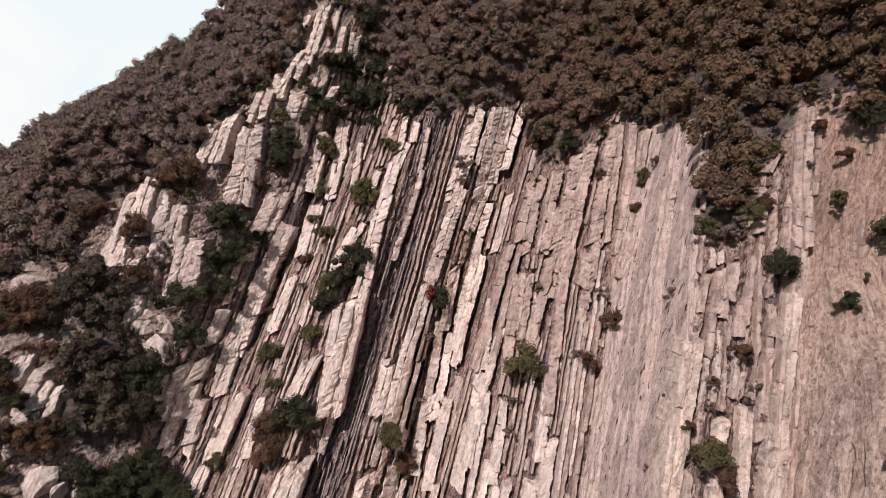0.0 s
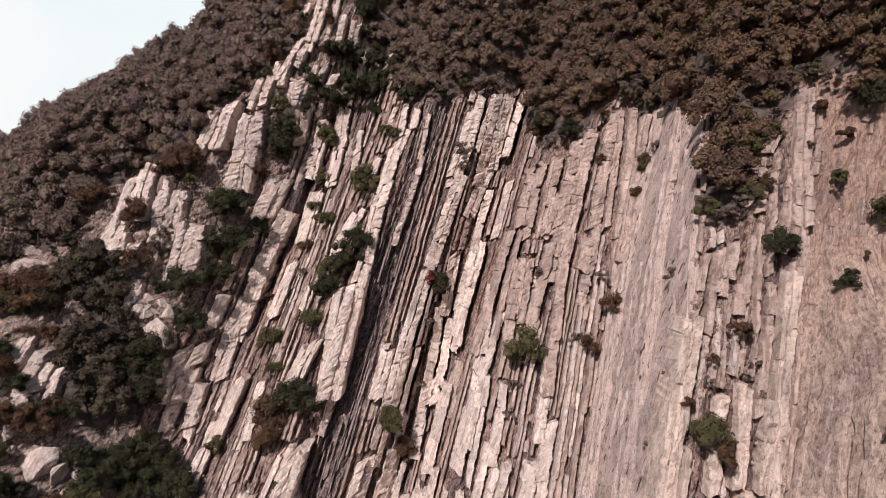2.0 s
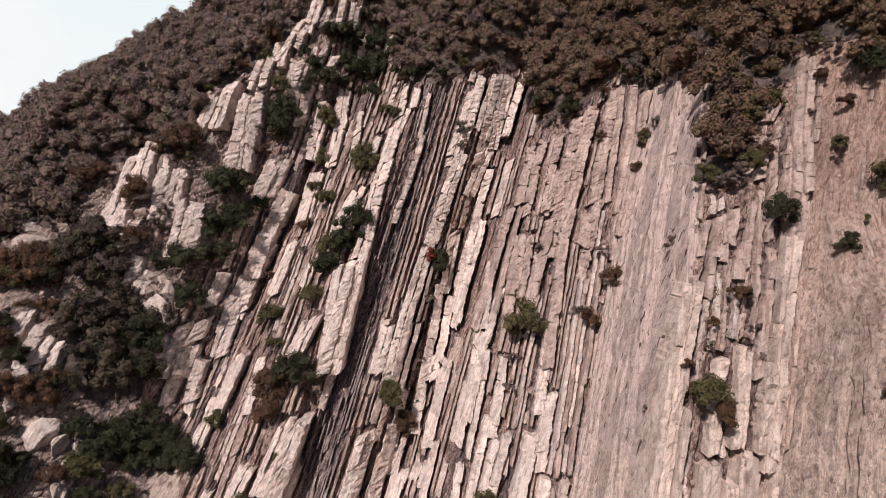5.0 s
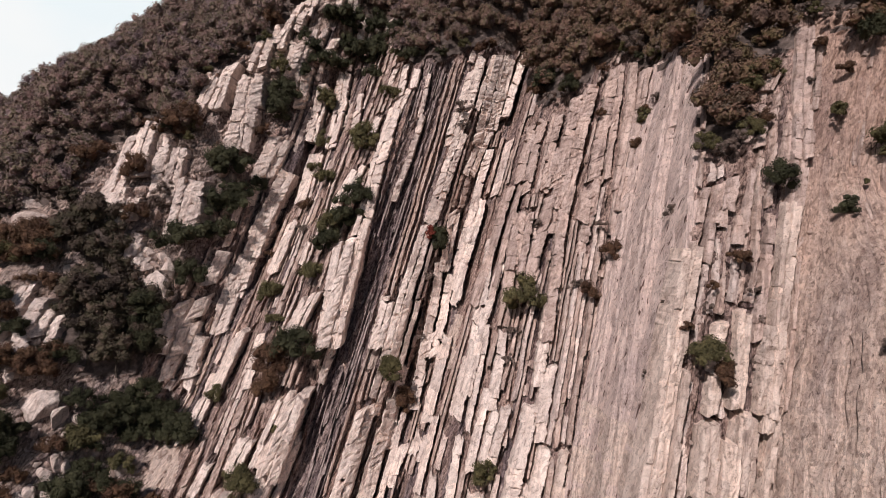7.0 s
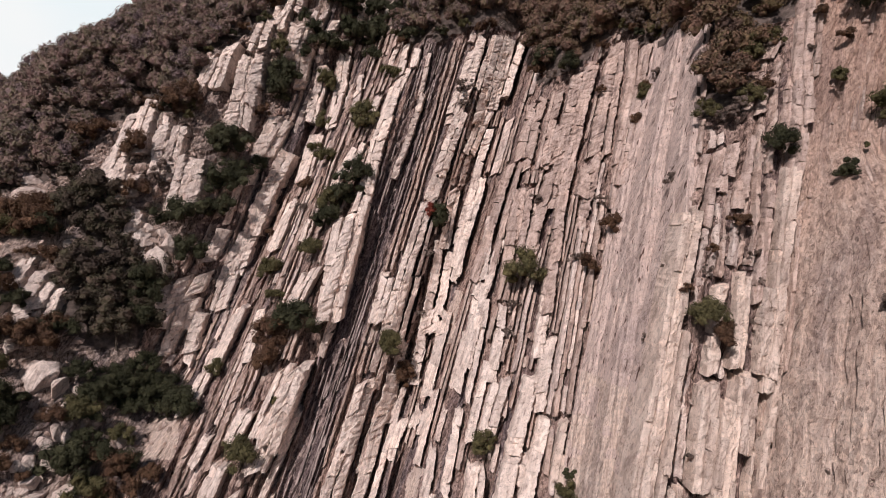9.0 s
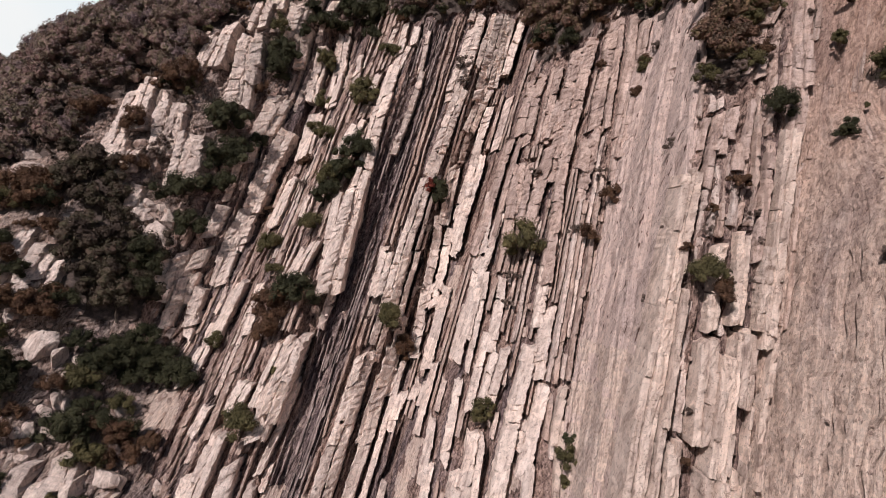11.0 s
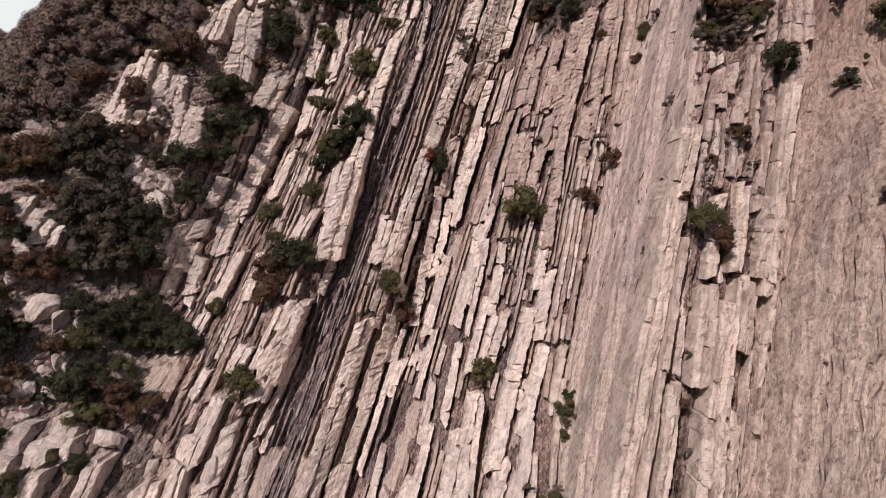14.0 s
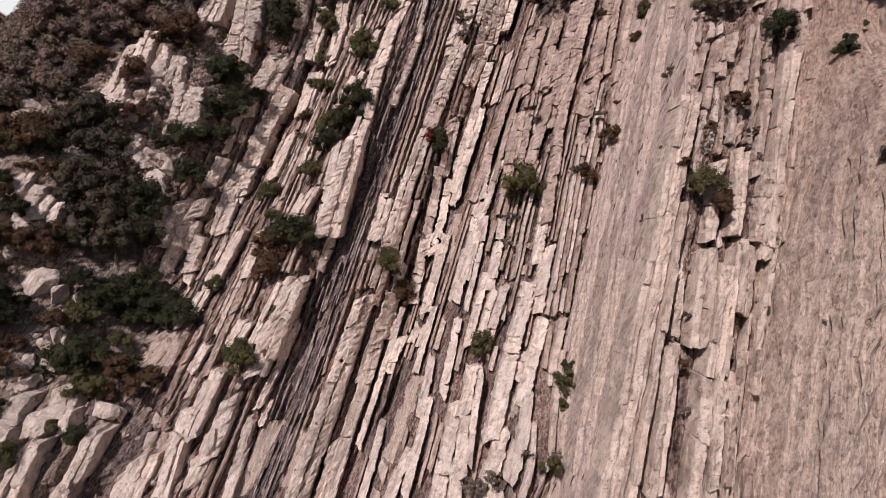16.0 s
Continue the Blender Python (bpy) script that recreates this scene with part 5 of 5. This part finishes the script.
shrub("olive", -1.7, 32.4, 1.8, 2.3); shrub("russet", 17.5, 71.7, 1.1, 0.9); shrub("green", 32.4, 57.6, 2.0, 2.4)
shrub("green", 37.4, 54.5, 1.0, 1.4); shrub("russet", 29.5, 49.5, 1.3, 0.9); shrub("olive", 27.7, 40.5, 1.8, 2.3)
shrub("russet", 29.0, 38.9, 1.3, 1.8); shrub("olive", 39.1, 57.2, 0.4, 0.4); shrub("olive", -25.5, 29.1, 1.2, 1.5)
shrub("russet", 1.8, 26.6, 1.5, 2.0); shrub("olive", -24.7, 42.8, 2.2, 1.8); shrub("russet", -17.6, 31.0, 2.2, 2.8)
shrub("olive", -14.1, 26.3, 0.9, 0.7); shrub("olive", 14.3, 22.7, 1.5, 2.3); shrub("green", -26.7, 24.5, 2.5, 2.5)
shrub("green", -32.1, 25.9, 2.8, 2.5); shrub("green", -40.2, 39.8, 2.2, 4.2); shrub("grey", 24.6, 54.0, 1.5, 1.5)
shrub("grey", 24.7, 44.2, 1.0, 1.9); shrub("grey", 38.0, 42.5, 0.7, 1.2); shrub("olive", 40.0, 61.2, 1.2, 2.6)
shrub("grey", 24.6, 37.9, 0.5, 0.9); shrub("olive", -14.9, 20.1, 2.1, 3.5); shrub("olive", 23.5, 20.1, 1.3, 1.8)
shrub("green", 23.7, 22.0, 0.9, 1.0); shrub("olive", 22.9, 14.0, 1.4, 1.0); shrub("olive", 23.8, 18.4, 0.5, 1.2)
shrub("grey", 17.5, 10.4, 2.4, 1.4); shrub("green", -45.6, 27.5, 2.5, 3.1); shrub("green", -35.2, 20.4, 3.2, 2.8)
shrub("russet", -29.2, 18.8, 1.9, 3.1); shrub("green", -37.0, 26.8, 3.6, 2.6); shrub("green", -34.8, 26.9, 3.2, 2.9)
shrub("russet", -51.3, 35.3, 2.9, 2.2); shrub("russet", -25.2, 18.7, 1.5, 1.2); shrub("russet", -46.7, 33.8, 2.7, 2.0)
shrub("russet", -59.5, 49.3, 4.2, 1.8); shrub("olive", -33.2, 12.0, 1.5, 2.4); shrub("olive", -21.9, 39.3, 1.7, 1.2)
shrub("russet", -18.3, 33.7, 2.8, 4.1); shrub("russet", -38.4, 19.8, 1.4, 0.7); shrub("olive", 40.4, 60.6, 1.2, 2.3)
shrub("green", 37.8, 73.7, 1.3, 2.4); shrub("olive", 36.6, 65.0, 1.0, 1.0); shrub("russet", -55.7, 71.3, 2.7, 2.7)
shrub("russet", -53.5, 72.5, 3.1, 3.5); shrub("russet", -66.3, 65.4, 3.0, 1.8)
shrub("russet", -41.5, 21.3, 2.0, 1.3); shrub("olive", -30.9, 17.4, 2.3, 2.4)
shrub("green", -27.5, 24.9, 2.8, 2.7); shrub("green", -32.0, 27.0, 2.5, 2.2); shrub("green", -35.3, 29.5, 2.8, 2.1)
shrub("olive", -38.1, 25.6, 3.0, 2.2); shrub("russet", -40.1, 25.2, 2.2, 1.6); shrub("russet", -56.0, 41.4, 2.0, 2.0)
shrub("russet", -60.9, 52.5, 3.5, 1.9); shrub("olive", -64.3, 49.9, 2.9, 1.8); shrub("green", -44.5, 25.5, 2.4, 2.4)
shrub("russet", -41.4, 22.9, 1.8, 1.5); shrub("russet", -26.3, 17.2, 1.7, 2.0); shrub("green", -32.5, 20.2, 2.2, 2.9)
shrub("green", -46.6, 36.0, 2.8, 1.9); shrub("russet", -49.2, 36.0, 2.3, 1.5); shrub("olive", -49.0, 31.7, 1.7, 1.7)
shrub("olive", -31.8, 21.8, 1.8, 1.8); shrub("olive", -31.4, 14.4, 1.1, 0.9); shrub("green", -28.4, 13.3, 1.3, 1.9)
shrub("green", -37.6, 16.2, 1.3, 2.1); shrub("russet", -57.0, 45.7, 1.6, 1.0); shrub("russet", -51.6, 35.8, 2.9, 2.2)
shrub("green", -53.0, 39.2, 2.3, 1.8); shrub("russet", -47.1, 36.0, 2.3, 2.0); shrub("russet", -53.8, 45.0, 1.9, 2.1)
shrub("green", -57.6, 43.2, 1.9, 1.9); shrub("russet", -62.8, 51.7, 4.3, 2.2); shrub("green", -57.8, 49.1, 3.0, 2.0)
shrub("olive", -63.1, 49.1, 2.8, 2.2); shrub("green", -39.2, 36.6, 2.2, 2.5); shrub("russet", -51.0, 55.5, 2.2, 2.4)
shrub("grey", -49.5, 59.6, 1.5, 2.8); shrub("green", -37.5, 61.1, 2.1, 2.1); shrub("green", -39.1, 59.2, 2.6, 3.0)
shrub("grey", -49.4, 57.3, 1.9, 2.2); shrub("russet", -64.6, 67.0, 2.8, 1.6); shrub("russet", -60.0, 51.5, 2.9, 2.2)
shrub("russet", -63.8, 51.1, 3.1, 2.2); shrub("grey", 19.2, 83.0, 2.4, 2.4); shrub("grey", 23.5, 80.1, 1.5, 2.6)
shrub("grey", 32.7, 78.5, 1.6, 1.2); shrub("grey", 35.2, 77.0, 1.6, 1.2); shrub("grey", 17.2, 84.8, 1.7, 1.7)
shrub("grey", -4.6, 74.4, 2.7, 2.3); shrub("grey", 26.9, 61.3, 1.9, 1.4); shrub("olive", 25.1, 62.0, 1.4, 1.5)
shrub("olive", 29.0, 69.4, 1.2, 2.0); shrub("russet", 30.4, 64.5, 0.9, 1.5); shrub("grey", -12.9, 86.7, 2.3, 1.3)
shrub("grey", -3.0, 89.7, 3.2, 1.3); shrub("green", 7.9, 79.4, 2.2, 3.0); shrub("green", 11.6, 76.9, 2.1, 2.1)
shrub("green", -18.3, 86.4, 2.6, 1.5); shrub("olive", -18.5, 78.2, 1.3, 1.7); shrub("grey", -19.8, 69.8, 1.2, 2.4)
shrub("russet", -41.7, 72.1, 1.7, 1.5); shrub("green", -35.1, 93.5, 2.7, 2.5); shrub("green", -43.8, 93.9, 1.4, 1.9)
shrub("olive", -29.7, 65.1, 1.8, 1.3); shrub("green", -41.1, 100.2, 2.2, 1.7); shrub("green", -36.1, 98.0, 2.5, 2.5)
shrub("green", -31.0, 98.0, 2.8, 3.8); shrub("green", -27.4, 90.9, 2.7, 3.6); shrub("green", -36.6, 108.9, 2.1, 4.4)
shrub("green", -35.1, 88.8, 3.1, 1.7); shrub("green", -41.0, 91.8, 2.1, 1.7); shrub("green", -40.3, 85.5, 1.2, 2.9)
shrub("olive", -45.0, 86.0, 2.0, 2.7); shrub("olive", -33.0, 79.2, 1.2, 3.6); shrub("green", -25.4, 93.5, 1.7, 3.1)
shrub("russet", -53.6, 109.4, 2.5, 3.0); shrub("russet", -51.2, 97.2, 2.6, 2.2); shrub("russet", -43.9, 106.2, 1.2, 3.2)
shrub("green", -26.5, 85.3, 2.8, 1.6); shrub("green", -40.9, 76.1, 2.5, 3.8); shrub("green", -16.1, 58.0, 2.1, 2.5)
shrub("olive", -19.2, 53.3, 1.9, 3.2); shrub("olive", -25.7, 28.7, 1.2, 1.2); shrub("olive", -14.0, 26.3, 0.9, 0.7)
shrub("olive", -35.3, 80.4, 1.6, 2.7); shrub("olive", -1.6, 32.1, 2.0, 2.5); shrub("russet", 1.9, 27.6, 1.5, 2.3)
shrub("green", -40.8, 29.9, 2.3, 1.7); shrub("green", -37.6, 29.3, 2.2, 1.4); shrub("green", -34.5, 27.8, 2.5, 1.6)
shrub("olive", -31.1, 25.9, 1.8, 1.7); shrub("green", -36.8, 26.4, 3.1, 1.2); shrub("green", -33.4, 24.9, 2.4, 1.8)
shrub("russet", -32.3, 20.0, 2.5, 2.2); shrub("green", -37.0, 24.7, 2.0, 1.2); shrub("green", -44.7, 26.1, 2.0, 1.8)
shrub("green", -44.1, 27.4, 1.4, 1.4); shrub("green", -28.7, 19.4, 1.9, 1.9); shrub("russet", -29.2, 17.3, 2.0, 1.4)
shrub("russet", -25.6, 18.3, 1.5, 1.1); shrub("green", -32.1, 18.0, 1.6, 1.4); shrub("grey", 24.7, 45.6, 0.8, 0.8)
shrub("russet", 25.7, 43.2, 0.9, 0.6); shrub("grey", 27.2, 45.0, 0.8, 0.7); shrub("russet", 29.2, 50.0, 1.0, 0.5)
shrub("grey", 31.4, 46.6, 0.7, 0.5); shrub("russet", 27.3, 47.0, 0.6, 0.6); shrub("grey", 32.3, 43.9, 0.5, 0.5)
shrub("grey", 31.6, 40.3, 0.6, 0.5); shrub("grey", 30.0, 39.9, 0.6, 0.5); shrub("grey", 21.5, 53.3, 1.1, 1.6)
shrub("grey", 20.0, 45.3, 1.7, 0.9); shrub("grey", -3.5, 72.1, 1.5, 1.1); shrub("grey", 13.4, 38.9, 1.4, 0.9)
shrub("grey", 13.8, 35.4, 1.2, 1.1); shrub("grey", 1.4, 36.2, 1.0, 0.8); shrub("grey", 0.2, 30.4, 1.4, 1.3)
shrub("grey", -0.7, 45.6, 1.3, 1.1); shrub("grey", 17.9, 9.9, 1.2, 0.7); shrub("grey", 23.3, 14.8, 1.0, 0.6)
shrub("grey", 18.6, 11.5, 1.1, 0.8); shrub("grey", 20.6, 14.7, 0.8, 0.6); shrub("russet", -27.1, 57.7, 1.4, 1.4)
shrub("grey", -25.2, 53.2, 1.4, 1.2); shrub("russet", -30.1, 49.0, 1.0, 0.9); shrub("green", -15.3, 55.8, 1.1, 1.0)
shrub("russet", 34.6, 73.7, 0.9, 0.9); shrub("grey", 34.2, 69.0, 0.8, 0.8); shrub("russet", 36.6, 70.0, 1.0, 0.7)
shrub("grey", 27.7, 66.0, 0.9, 0.7); shrub("green", -35.5, 22.4, 1.8, 1.5); shrub("grey", 27.9, 29.5, 0.4, 0.6)
shrub("russet", 28.0, 25.8, 0.4, 0.7); shrub("grey", 28.8, 22.5, 0.4, 0.6)


def edge_brush():
    """Dry brush and low shrubs along the rim where the woods meet the bare rock."""
    rng = np.random.default_rng(77)
    rim = WOOD_EDGE[2:-4]
    for (xa, za), (xb, zb) in zip(rim, rim[1:]):
        for k in range(max(1, round(math.hypot(xb - xa, zb - za) / 3.2))):
            f = rng.random()
            x, z = xa + (xb - xa) * f + rng.uniform(-0.8, 0.8), za + (zb - za) * f + rng.uniform(-0.6, 0.8)
            kind = ("olive", "russet", "grey", "green", "russet", "grey")[int(rng.integers(0, 6))]
            shrub(kind, x - DIP * (z - 50), z, rng.uniform(0.9, 1.7), rng.uniform(0.8, 1.5))


edge_brush()
